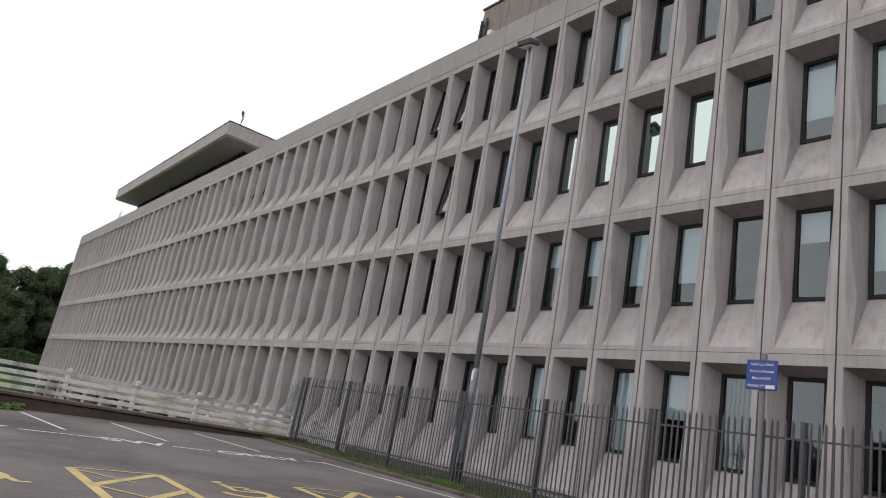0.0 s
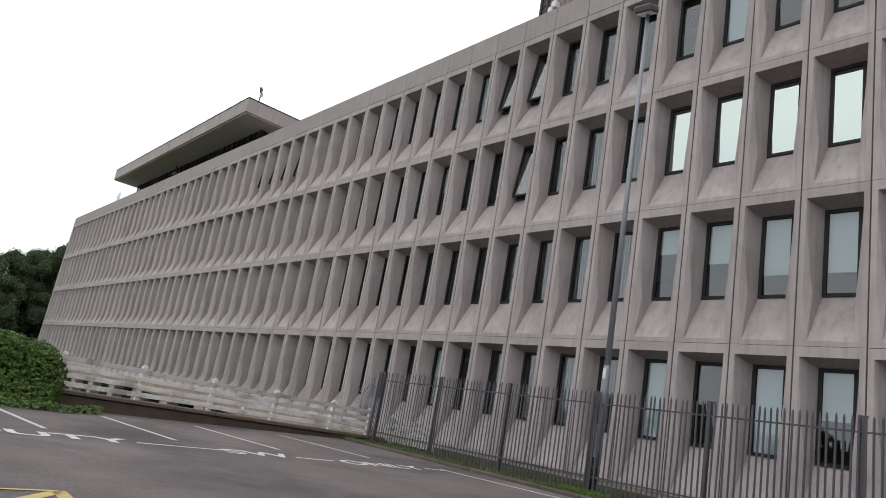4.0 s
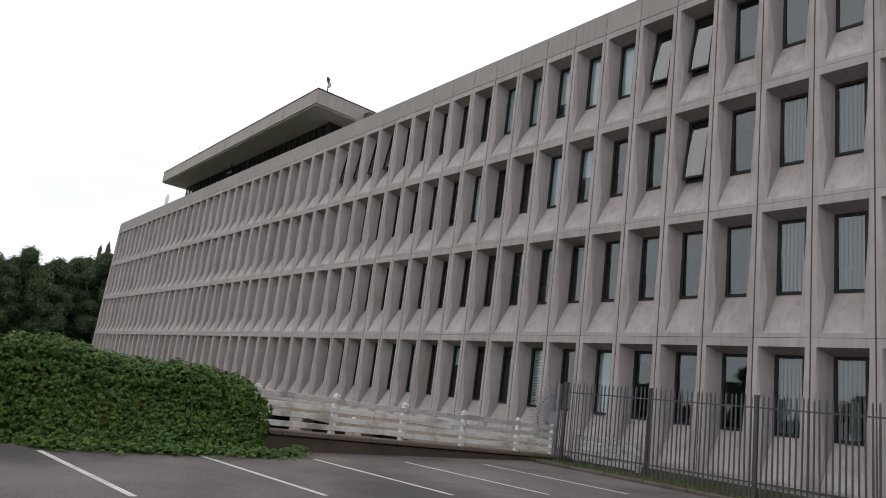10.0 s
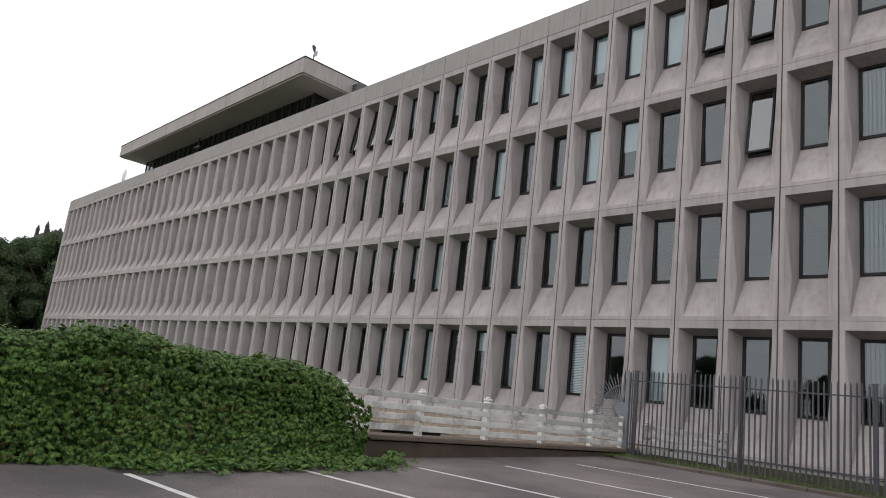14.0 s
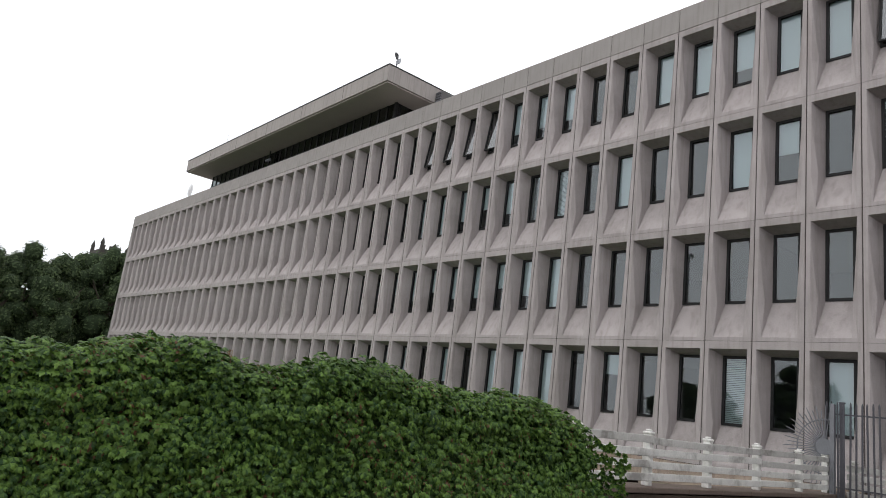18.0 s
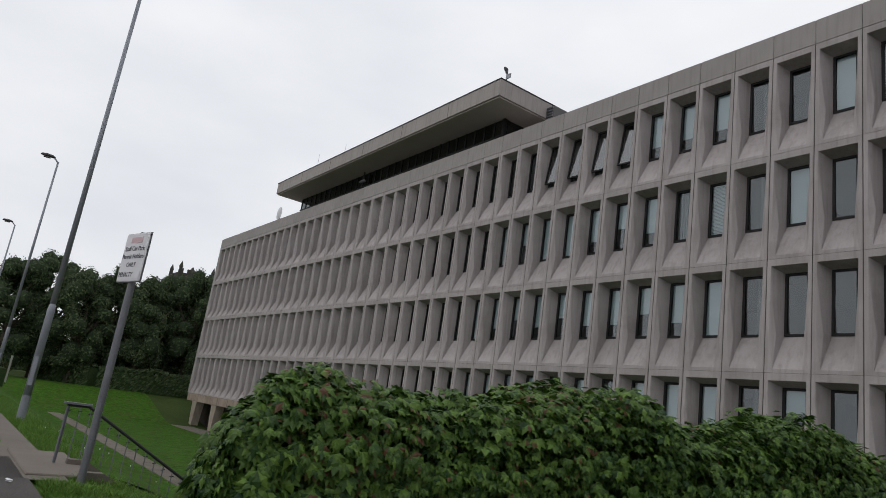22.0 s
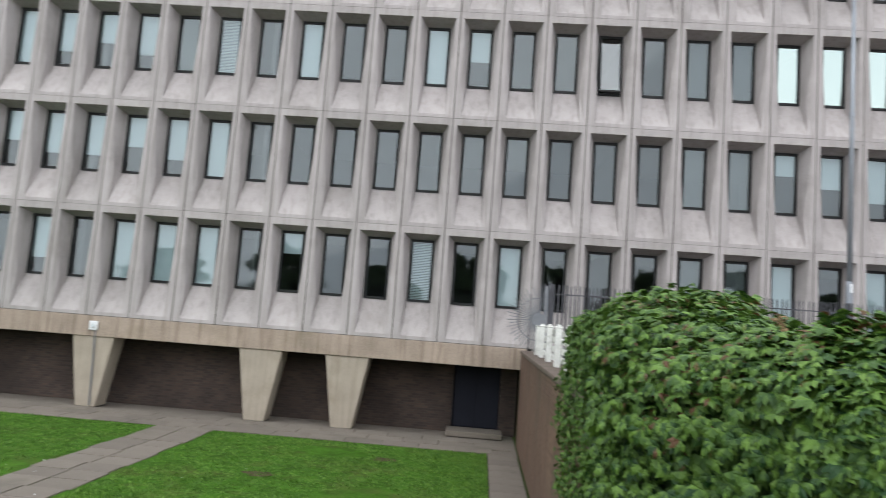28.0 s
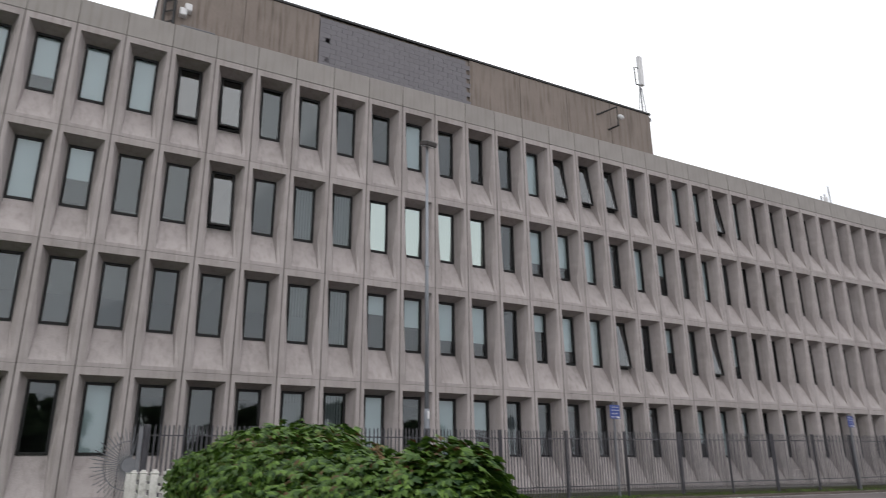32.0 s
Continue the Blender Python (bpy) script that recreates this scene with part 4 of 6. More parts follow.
for i in range(15):
    part("coping_stone", cope, None, wall, at=(0, -13.72 + i * 0.91, 0.82))

rail = tagged(empty("white_rail_fence"), "low white painted timber rail fence with flaking paint", "fence")
pb = bmesh.new()
box(pb, -0.055, -0.05, 0.0, 0.055, 0.05, 0.66, 0.008)
box(pb, -0.065, -0.06, 0.66, 0.065, 0.06, 0.70, 0.012)
box(pb, -0.035, -0.035, 0.70, 0.035, 0.035, 0.73, 0.01)
post_me = mesh_of("post", pb, WHITE)
POST_Y = [-2.20, -3.36, -4.98, -6.55, -8.12, -9.68, -11.25]
for y in POST_Y:
    part("post", post_me, None, rail, at=(0.06, y, 0.895))
rr = random.Random(3)
for a, b in zip(POST_Y, POST_Y[1:]):
    for j in range(4):
        sag = rr.uniform(-0.012, 0.012)
        bm = boxed(0.0, 0, -0.048, 0.028, a - b + 0.02, 0.048, 0.005)
        worn = j == 3 or (j == 2 and b > -6.0)
        part("rail_board", bm, WHITE_WORN if worn else WHITE, rail, "grey weathered board with flaking paint" if worn else "", at=pose(0.115, b - 0.01, 1.005 + 0.16 * j + sag, math.degrees(sag) * 0.4, 0, 0))
rail2 = tagged(empty("white_rail_fence"), "short white timber rail behind the palisade fence", "fence")
for x in (0.35, 2.05):
    part("post", post_me, None, rail2, at=(x, -1.62, 0.80))
for j in range(4):
    part("rail_board", boxed(0.25, -0.015, -0.055, 2.15, 0.015, 0.055, 0.005), WHITE_WORN, rail2, at=(0, -1.70, 0.90 + 0.16 * j))

fence = tagged(empty("palisade_fence"), "grey steel palisade fence with pointed pales", "fence")
FY, FX0, FX1 = -2.2, 0.08, 32.3
pb = bmesh.new()
outline = [(-0.018, 0.0), (-0.008, -0.011), (0.008, -0.011), (0.018, 0.0), (0.007, -0.006), (-0.007, -0.006)]
prism(pb, None, [(x, y, -0.04) for x, y in outline], [(x, y, 1.755) for x, y in outline])
prism(pb, None, [(x, y, 1.757) for x, y in outline], [(x * 0.3, y * 0.4, 1.80) for x, y in outline])
pale_me = mesh_of("pale", pb, PALE)
n_pales = int((FX1 - FX0) / 0.1005)
for i in range(n_pales):
    x = FX0 + 0.1005 * i
    part("pale", pale_me, None, fence, at=pose(x, FY, 0.77 + 0.0075 * x + 0.008 * math.sin(i * 1.7), 0.5 * math.sin(i * 2.9), 0.5 * math.sin(i * 5.3), 0))
pm = bmesh.new()
box(pm, -0.035, 0.02, -0.3, 0.035, 0.085, 1.78)
box(pm, -0.05, 0.02, 1.78, 0.05, 0.095, 1.80)
fpost_me = mesh_of("fence_post", pm, PALE)
i = 0
while 0.33 + 2.27 * i < FX1:
    part("fence_post", fpost_me, None, fence, at=(0.33 + 2.27 * i, FY, 0.77 + 0.0075 * (0.33 + 2.27 * i)))
    i += 1
for z in (1.02, 2.34):
    rm = boxed(0.0, 0.002, -0.013, FX1 - FX0, 0.035, 0.013)
    part("fence_rail", rm, PALE, fence, at=pose(FX0, FY, z, 0, math.degrees(-0.0075), 0))
side_fence = tagged(empty("palisade_fence"), "grey palisade return and solid gate at the building's corner", "fence")
for i in range(13):
    part("pale", pale_me, None, side_fence, at=pose(FX1, FY + 0.1 + i * 0.157, 0.82, 0, 0, 90))
part("gate_sheet", boxed(FX1 + 0.03, FY, 0.85, FX1 + 0.06, -0.1, 2.5), PALE, side_fence, "dark solid sheet gate")

spikes = tagged(empty("spike_fan", (0.06, -2.24, 1.72)), "fan of steel spikes that bars the wall's end", "fence")
part("disc", tubed([(0, -0.02, 0), (0, 0.02, 0)], 0.15, 20), STEEL, spikes)
for i in range(30):
    a = radians(82 + i * 196 / 29)
    r = 0.78 if i % 2 else 0.70
    sp = bmesh.new()
    tube(sp, [(0.12 * math.cos(a), 0, 0.12 * math.sin(a)), (r * 0.93 * math.cos(a), 0, r * 0.93 * math.sin(a)), (r * math.cos(a), 0, r * math.sin(a))], [0.011, 0.010, 0.002], 5)
    part("spike", sp, STEEL, spikes)
part("hoop", tubed([(0.50 * math.cos(radians(a)), 0.015, 0.50 * math.sin(radians(a))) for a in range(84, 282, 9)], 0.012, 6), STEEL, spikes)
part("fan_post", boxed(0.10, -0.04, -0.95, 0.18, 0.04, 0.80), STEEL, spikes)


# ---- lamp posts ----
def lamp_post(x, y, z, tall, arm, turn, sort, label):
    home = tagged(empty("lamp_post", (x, y, z), turn), label, "lamp post", "lamp posts of the car park")
    part("base_sleeve", tubed([(0, 0, -0.3), (0, 0, 0.5)], 0.086, 14), BLACK if sort == "flood" else LAMPGREY, home)
    part("lower_column", tubed([(0, 0, 0.5), (0, 0, 2.3), (0, 0, 2.42)], [0.080, 0.077, 0.058], 14), LAMPGREY, home, smooth=True)
    part("upper_column", tubed([(0, 0, 2.42), (0, 0, tall)], [0.062, 0.040], 12), LAMPGREY, home, smooth=True)
    part("column_door", boxed(-0.045, -0.088, 0.7, 0.045, -0.06, 1.3, 0.01), LAMPGREY, home)
    part("label", boxed(-0.03, -0.082, 2.16, 0.03, -0.06, 2.36), SIGNWHITE, home) if sort == "flood" else None
    if sort == "flood":
        part("collar", tubed([(0, 0, tall * 0.63), (0, 0, tall * 0.63 + 0.12)], 0.062, 12), LAMPGREY, home)
        head = part("lamp_head", boxed(-0.20, -0.16, -0.07, 0.20, 0.24, 0.09, 0.03), LAMPHEAD, home, at=pose(0, -0.12, tall + 0.05, 22, 0, 0))
        part("lens", boxed(-0.16, -0.13, -0.085, 0.16, 0.20, -0.072), LIGHTGLASS, head)
    else:
        part("bracket", tubed([(0, 0, tall - 0.05), (-arm * 0.3, 0, tall + 0.10), (-arm * 0.6, 0, tall + 0.16)], 0.035, 8), LAMPGREY, home)
        hm = bmesh.new()
        tube(hm, [(-arm * 0.35, 0, 0.0), (-arm * 0.6, 0, 0.05), (-arm - 0.05, 0, 0.09), (-arm - 0.22, 0, 0.08), (-arm - 0.30, 0, 0.05)], [0.045, 0.105, 0.125, 0.10, 0.03], 12)
        bmesh.ops.scale(hm, vec=(1, 1, 0.62), verts=hm.verts)
        head = part("lamp_head", hm, LAMPHEAD, home, at=(0, 0, tall + 0.15), smooth=True)
        part("lens", tubed([(-arm * 0.75, 0, -0.035), (-arm - 0.16, 0, -0.02)], 0.055, 10), LAMPLENS, head)
    return home


lamp_post(7.20, -2.02, 0.72, 10.1, 0.0, 8, "flood", "tall galvanised lamp post with a floodlight head")
LAMPS = ((-14.2, -15.72, 10.45), (-31.8, -15.2, 9.9), (-48.0, -15.4, 9.3), (-66.0, -15.2, 9.0))
for lx, ly, lt in LAMPS:
    lamp_post(lx, ly, upper(lx, ly), lt, 0.45, 75, "street", "tall galvanised street lamp beside the footpath")


# ---- signs ----
def bars(home, rows, w, mat, y, z0, step, thick=0.018):
    for i, share in enumerate(rows):
        part("printed_line", boxed(-w * share / 2, y - 0.002, z0 - i * step - thick, w * share / 2, y, z0 - i * step), mat, home)


def blue_sign(x, turn):
    home = tagged(empty("car_park_sign", (x, -2.33, 0.78), turn), "small blue car park notice on a grey post", "sign", "blue notices on the fence")
    part("post", tubed([(0, 0.03, -0.2), (0, 0.03, 2.75)], 0.038, 10), STEEL, home)
    board = part("board", boxed(-0.21, -0.03, 2.25, 0.21, -0.018, 2.66, 0.008), SIGNBLUE, home)
    lettering("Staff Car Park", 0.055, SIGNWHITE, pose(0, -0.033, 2.58, 90, 0, 0), home, align="CENTER", depth=0.001)
    lettering("Park in Marked", 0.053, SIGNWHITE, pose(0, -0.033, 2.485, 90, 0, 0), home, align="CENTER", depth=0.001)
    lettering("Bays ONLY", 0.053, SIGNWHITE, pose(0, -0.033, 2.39, 90, 0, 0), home, align="CENTER", depth=0.001)
    lettering("PENALTY", 0.055, SIGNWHITE, pose(-0.07, -0.033, 2.285, 90, 0, 0), home, align="CENTER", depth=0.001)
    part("sticker", boxed(0.06, -0.034, 2.27, 0.18, -0.031, 2.32), SIGNWHITE, home)
    return home


blue_sign(13.45, 4)
blue_sign(25.2, 4)
SX, SY = -5.55, -15.98
notice = tagged(empty("car_park_notice", (SX, SY, upper(SX, SY) + 0.13), 15), "white staff car park notice on a leaning grey post", "sign")
part("post", tubed([(0, 0.03, -0.45), (0, 0.03, 2.62)], 0.040, 12), STEEL, notice)
part("board", boxed(-0.255, -0.03, 2.05, 0.255, -0.015, 2.60, 0.008), SIGNWHITE, notice)
part("board_backing", boxed(-0.262, -0.014, 2.043, 0.262, -0.004, 2.607), STEEL, notice)
part("faded_heading", boxed(-0.12, -0.033, 2.49, 0.12, -0.031, 2.555), SIGNPINK, notice, "faded pink heading")
for words, z in (("Staff Car Park", 2.40), ("Permit Holders", 2.31), ("ONLY", 2.215)):
    lettering(words, 0.075, SIGNINK, pose(0, -0.033, z, 90, 0, 0), notice, align="CENTER", depth=0.001)
lettering("PENALTY", 0.073, SIGNINK, pose(-0.07, -0.033, 2.105, 90, 0, 0), notice, align="CENTER", depth=0.001)
part("sticker", boxed(0.095, -0.036, 2.085, 0.235, -0.032, 2.16), SIGNWHITE, notice)
part("bracket", boxed(-0.06, -0.015, 2.5, 0.06, 0.08, 2.53), STEEL, notice)

# ---- steps and handrail down to the lawn ----
stairs = tagged(empty("garden_steps"), "concrete steps down the bank to the lawn", "steps", kind="structure")
STX0, STX1 = -6.86, -5.90
part("landing", boxed(-8.1, -16.42, -0.2, STX1, -15.75, upper(-7, -16.1) + 0.09, 0.012), PAVING, stairs)
top_z = upper(-7, -15.9) + 0.08
NS, y, z = 11, -15.75, top_z
for i in range(NS):
    if i == 5:
        part("half_landing", boxed(STX0, y, LAWN - 0.2, STX1, y + 0.6, z, 0.01), PAVING, stairs)
        y += 0.6
    z -= (top_z - LAWN - 0.05) / NS
    part("step", boxed(STX0, y, LAWN - 0.2, STX1, y + 0.30, z, 0.01), PAVING, stairs)
    y += 0.30
for xs in (STX0 - 0.13, STX1):
    sb = bmesh.new()
    ring = [(-15.9, top_z + 0.06), (-15.7, top_z + 0.06), (-14.35, top_z - 0.72), (-13.75, top_z - 0.72), (-12.0, LAWN + 0.10), (-12.0, LAWN - 0.3), (-15.9, LAWN - 0.3)]
    prism(sb, None, [(xs, a, b) for a, b in ring], [(xs + 0.13, a, b) for a, b in ring])
    part("stringer", sb, PAVING, stairs)
stair_rail = tagged(empty("handrail"), "black iron handrail with thin balusters beside the steps", "handrail")
HRX = -6.92
line = [(-16.05, 1.12), (-15.80, 1.12), (-14.48, 0.36), (-14.08, 0.36), (-12.25, -0.80)]
hm = bmesh.new()
tube(hm, [(HRX, a, b) for a, b in line], 0.019, 8)
part("rail", hm, BLACK, stair_rail)
part("cap", boxed(HRX - 0.035, -16.09, 1.13, HRX + 0.035, -15.78, 1.155), STEEL, stair_rail)
part("cap", boxed(HRX - 0.035, -14.48, 0.38, HRX + 0.035, -14.06, 0.405), STEEL, stair_rail)


def rail_at(y):
    for (a, b), (c, d) in zip(line, line[1:]):
        if a <= y <= c:
            return b + (d - b) * (y - a) / (c - a)
    return line[-1][1]


y = -16.02
while y < -12.3:
    part("baluster", tubed([(HRX, y, rail_at(y) - 0.70), (HRX, y, rail_at(y))], 0.007, 5), STEEL, stair_rail)
    part("scroll", tubed([(HRX, y - 0.025, rail_at(y) - 0.07), (HRX, y + 0.025, rail_at(y) - 0.06)], 0.006, 5), BLACK, stair_rail)
    y += 0.125
for y in (-16.04, -14.45, -14.1, -12.28):
    part("standard", tubed([(HRX, y, rail_at(y) - 0.85), (HRX, y, rail_at(y))], 0.014, 8), STEEL, stair_rail)


# ---- the creeper hedge ----
def noise3(x, y, z, s):
    return noise.noise(Vector((x * s, y * s, z * s)))


CREST = ((-16.6, 1.53), (-16.1, 1.585), (-15.7, 1.535), (-15.35, 1.595), (-14.95, 1.72), (-14.72, 1.79), (-14.45, 1.78), (-14.15, 1.67), (-13.65, 1.67), (-13.25, 1.79), (-12.95, 1.84), (-12.5, 1.77), (-11.6, 1.75), (-10.9, 1.73), (-10.0, 1.62), (-9.5, 1.46))


def hedge_top(y):
    """Height of the hedge's uneven crest along its length."""
    for (ya, za), (yb, zb) in zip(CREST, CREST[1:]):
        if y <= yb:
            return za + (zb - za) * smoothstep(ya, yb, y)
    return CREST[-1][1]


HY0, HY1 = -16.52, -9.80


def hedge_skin(u, v):
    """A point of the hedge's skin and its outward normal: u along, v from the foot on the lawn side over the crest to the foot on the car park side."""
    y = HY0 + (HY1 - HY0) * u
    end = min(1.0, max(0.0, min((y - HY0) / 0.22, (HY1 - y) / 0.35)))
    top = hedge_top(y) - 0.15 * (1 - math.sqrt(1 - (1 - end) ** 2))
    near = smoothstep(-12.5, -16.0, y)
    left, right = -0.20 - 0.47 * near + 0.50 * smoothstep(-15.4, -16.6, y), 0.40 - 0.30 * near
    slant = -0.50 * (smoothstep(-15.4, -16.6, y - 0.05) - smoothstep(-15.4, -16.6, y + 0.05)) / 0.1
    foot_r = upper(0.5, y)
    foot_l = -0.3 + 0.45 * near
    tilt = smoothstep(-14.9, -15.9, y)
    mid, half = (left + right) / 2, (right - left) / 2 * (0.90 + 0.10 * end)
    if v < 0.38:
        s = v / 0.38
        x, z, n = mid - half, foot_l + (top - 0.25 - 0.03 * tilt - foot_l) * s, Vector((-1, 1.3 * slant, 0.15))
    elif v < 0.60:
        a = math.pi * (1 - (v - 0.38) / 0.22)
        x, z, n = mid + half * math.cos(a), top - 0.25 + 0.25 * math.sin(a) ** 0.55 + tilt * (0.035 + 0.065 * math.cos(a)), Vector((math.cos(a), slant * max(0.0, -math.cos(a)), 0.6 + math.sin(a)))
    else:
        s = (v - 0.60) / 0.40
        skirt = 0.45 * smoothstep(-13.6, -12.2, y) * s ** 2.2 + 0.08 * s ** 2
        x, z, n = mid + half + skirt, top - 0.25 + 0.10 * tilt + (foot_r - top + 0.25 - 0.10 * tilt) * s, Vector((1, 0, 0.25))
    bulge = 0.09 * noise3(x, y, z, 2.1) + 0.05 * noise3(x, y, z, 5.0)
    n.normalize()
    return Vector((x, y, z)) + n * bulge, n


hedge = tagged(empty("creeper_hedge"), "thick hedge of green creeper leaves over the wall", "hedge")
nu, nv = 60, 30
# solid filler under the leaves; its dark green stands in for shade in gaps
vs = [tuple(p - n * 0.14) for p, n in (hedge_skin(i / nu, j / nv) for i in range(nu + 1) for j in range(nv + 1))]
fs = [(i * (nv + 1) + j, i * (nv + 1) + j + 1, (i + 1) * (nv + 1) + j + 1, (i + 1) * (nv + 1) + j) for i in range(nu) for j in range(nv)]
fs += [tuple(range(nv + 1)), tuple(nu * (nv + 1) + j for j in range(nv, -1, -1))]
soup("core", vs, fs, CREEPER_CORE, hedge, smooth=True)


def add_creeper(vs, fs, p, n, size, rng, droop=0.55):
    """One creeper leaf: five pointed leaflets from one stalk, hanging outwards."""
    n = (n + Vector((rng.uniform(-0.7, 0.7), rng.uniform(-0.7, 0.7), rng.uniform(-0.2, 0.7)))).normalized()
    down = Vector((rng.uniform(-0.9, 0.9), rng.uniform(-0.9, 0.9), -1.0))
    axis = (down - n * down.dot(n))
    axis = axis.normalized() if axis.length > 0.05 else n.orthogonal().normalized()
    side = axis.cross(n).normalized()
    for a in (-1.15, -0.58, 0.0, 0.58, 1.15):
        L = size * (1.0 - 0.22 * abs(a)) * rng.uniform(0.85, 1.1)
        d = (axis * math.cos(a) + side * math.sin(a)).normalized()
        w = d.cross(n).normalized() * L * 0.25
        tip = p + d * L + n * (-0.25 * droop * L)
        mid = p + d * L * 0.52 + n * (0.06 * L)
        k = len(vs)
        vs += [tuple(p), tuple(mid + w - n * 0.03 * L), tuple(tip), tuple(mid - w - n * 0.03 * L), tuple(mid + n * 0.035 * L)]
        fs += [(k, k + 1, k + 4), (k + 1, k + 2, k + 4), (k + 2, k + 3, k + 4), (k + 3, k, k + 4)]


rng = random.Random(11)
vs, fs = [], []
for _ in range(40000):
    u, v = rng.random(), rng.random()
    if _ % 3 == 0:
        v = rng.uniform(0.36, 0.64)
    if _ % 4 == 0:
        u = rng.random() ** 2 * 0.45
    p, n = hedge_skin(u, v)
    add_creeper(vs, fs, p + n * (rng.uniform(-0.13, 0.09) + 0.05 * noise3(p.x, p.y, p.z, 6.0)), n, rng.uniform(0.036, 0.072), rng)
for end, ny in ((0.0, -1), (1.0, 1)):
    for _ in range(4600 if end == 0.0 else 1100):
        a, b = hedge_skin(end, 0.02)[0], hedge_skin(end, 0.98)[0]
        t = rng.random()
        top = hedge_skin(end, 0.40 + 0.18 * t)[0].z
        z = min(a.z, b.z) - 0.1
        rise = rng.random()
        p = Vector((a.x * (1 - t) + b.x * t, a.y, z + (top + 0.04 - z) * rise))
        swell = 0.10 * math.sqrt(max(0.0, 1 - (2 * t - 1) ** 2)) * (1 - rise ** 6)
        add_creeper(vs, fs, p + Vector((0, ny * (swell + rng.uniform(-0.07, 0.06)), 0)), Vector((rng.uniform(-0.4, 0.4), ny, 0.0)), rng.uniform(0.04, 0.075), rng)
tagged(soup("leaves", vs, fs, CREEPER, hedge), "glossy five-pointed green leaves, a few turning red", kind="stuff")
vs, fs = [], []
for _ in range(900):
    y = rng.uniform(-13.0, -8.9)
    x = 0.75 + abs(rng.gauss(0, 0.22)) + 0.15 * smoothstep(-12.6, -11.0, y) - 0.5 * smoothstep(-9.6, -8.9, y)
    add_creeper(vs, fs, Vector((x, y, upper(x, y) + rng.uniform(0.02, 0.14))), Vector((0.3, 0, 1)), rng.uniform(0.05, 0.09), rng)
tagged(soup("trailing_creeper", vs, fs, CREEPER), "creeper shoots trailing over the asphalt", "creeper", kind="stuff")
for sx, sy in ((-0.15, -15.9), (0.1, -14.2)):
    stalk = tagged(empty("dead_flower_stalk", (sx, sy, hedge_top(sy) - 0.12)), "dry brown flower stalk above the hedge", "plant")
    part("stem", tubed([(0, 0, 0), (0.02, 0.01, 0.14), (0.0, 0.02, 0.26)], [0.006, 0.005, 0.002], 5), STRAW, stalk)
    kv, kf = [], []
    for _ in range(26):
        add_creeper(kv, kf, Vector((rng.gauss(0, 0.015), rng.gauss(0, 0.015), rng.uniform(0.12, 0.26))), Vector((rng.uniform(-1, 1), rng.uniform(-1, 1), 0.4)), 0.018, rng)
    tagged(soup("seed_heads", kv, kf, STRAW, stalk), kind="stuff")

# ---- grass blades on the bank and verges ----
vs, fs = [], []


def blade(vs, fs, x, y, z, h, rng, lean=0.5):
    a = rng.uniform(0, 2 * math.pi)
    dx, dy = math.cos(a) * 0.0038, math.sin(a) * 0.0038
    lx, ly = rng.gauss(0, lean) * h, rng.gauss(0, lean) * h
    k = len(vs)
    vs += [(x - dx, y - dy, z), (x + dx, y + dy, z), (x + lx * 0.4 + dx * 0.8, y + ly * 0.4 + dy * 0.8, z + h * 0.6), (x + lx * 0.4 - dx * 0.8, y + ly * 0.4 - dy * 0.8, z + h * 0.6), (x + lx, y + ly, z + h * 0.9)]
    fs += [(k, k + 1, k + 2, k + 3), (k + 3, k + 2, k + 4)]


for _ in range(50000):
    x = rng.uniform(-5.9, -0.9)
    y = -16.40 - 0.16 * noise3(x, 0, 5, 1.3) + abs(rng.gauss(0, 1.1))
    tuft = 0.5 + 0.9 * max(0.0, noise3(x, y, 0, 1.6) + 0.25)
    blade(vs, fs, x, y, height(x, y), rng.uniform(0.05, 0.155) * tuft, rng)
for _ in range(14000):
    x, y = rng.uniform(-24, -8.2), -15.9 + rng.gauss(0, 0.35)
    if y > -16.05:
        blade(vs, fs, x, y, height(x, y) + 0.0, rng.uniform(0.04, 0.13), rng)
for _ in range(3800):
    x, y = rng.uniform(0.35, 33), rng.uniform(-3.0, -1.9)
    blade(vs, fs, x, y, upper(x, y) + 0.04, rng.uniform(0.04, 0.14) * (0.6 + max(0, noise3(x, y, 0, 0.9))), rng)
tagged(soup("grass_blades", vs, fs, BLADE), "long uneven grass on the bank and along the kerbs", "grass", kind="stuff")
bank_top = tagged(sheet("bank_top", steps_between(-5.85, -0.9, 12), [-16.44, -16.2, -15.85], 0.03, GRASS), "rough grassy top of the bank", "grass", kind="structure")


# ---- rooftop fittings ----
mast = tagged(empty("phone_mast", (20.95, 2.25, 17.3)), "white panel antenna on a lattice bracket", "antenna")
part("panel", boxed(-0.13, -0.10, 1.75, 0.13, 0.08, 3.35, 0.03), SIGNWHITE, mast)
part("pole", tubed([(0.02, 0.12, -0.2), (0.02, 0.12, 3.2)], 0.035, 8), STEEL, mast)
part("side_loop", tubed([(-0.12, 0, 2.7), (-0.38, 0, 2.68), (-0.36, 0, 1.75), (-0.12, 0, 1.75)], 0.03, 6), BLACK, mast)
for dx in (-0.28, 0.25):
    part("stay", tubed([(0.02 + dx, 0.1, 0.0), (0.02 + dx * 0.25, 0.1, 1.7)], 0.022, 6), STEEL, mast)
part("bracket", boxed(-0.3, -0.1, -0.12, 0.3, 0.2, 0.05, 0.02), STEEL, mast)
mast2 = tagged(empty("small_aerial", (33.6, 2.0, 14.0)), "small cluster of rooftop aerials", "antenna")
part("pole", tubed([(0, 0, -0.4), (0, 0, 1.75)], 0.035, 6), STEEL, mast2)
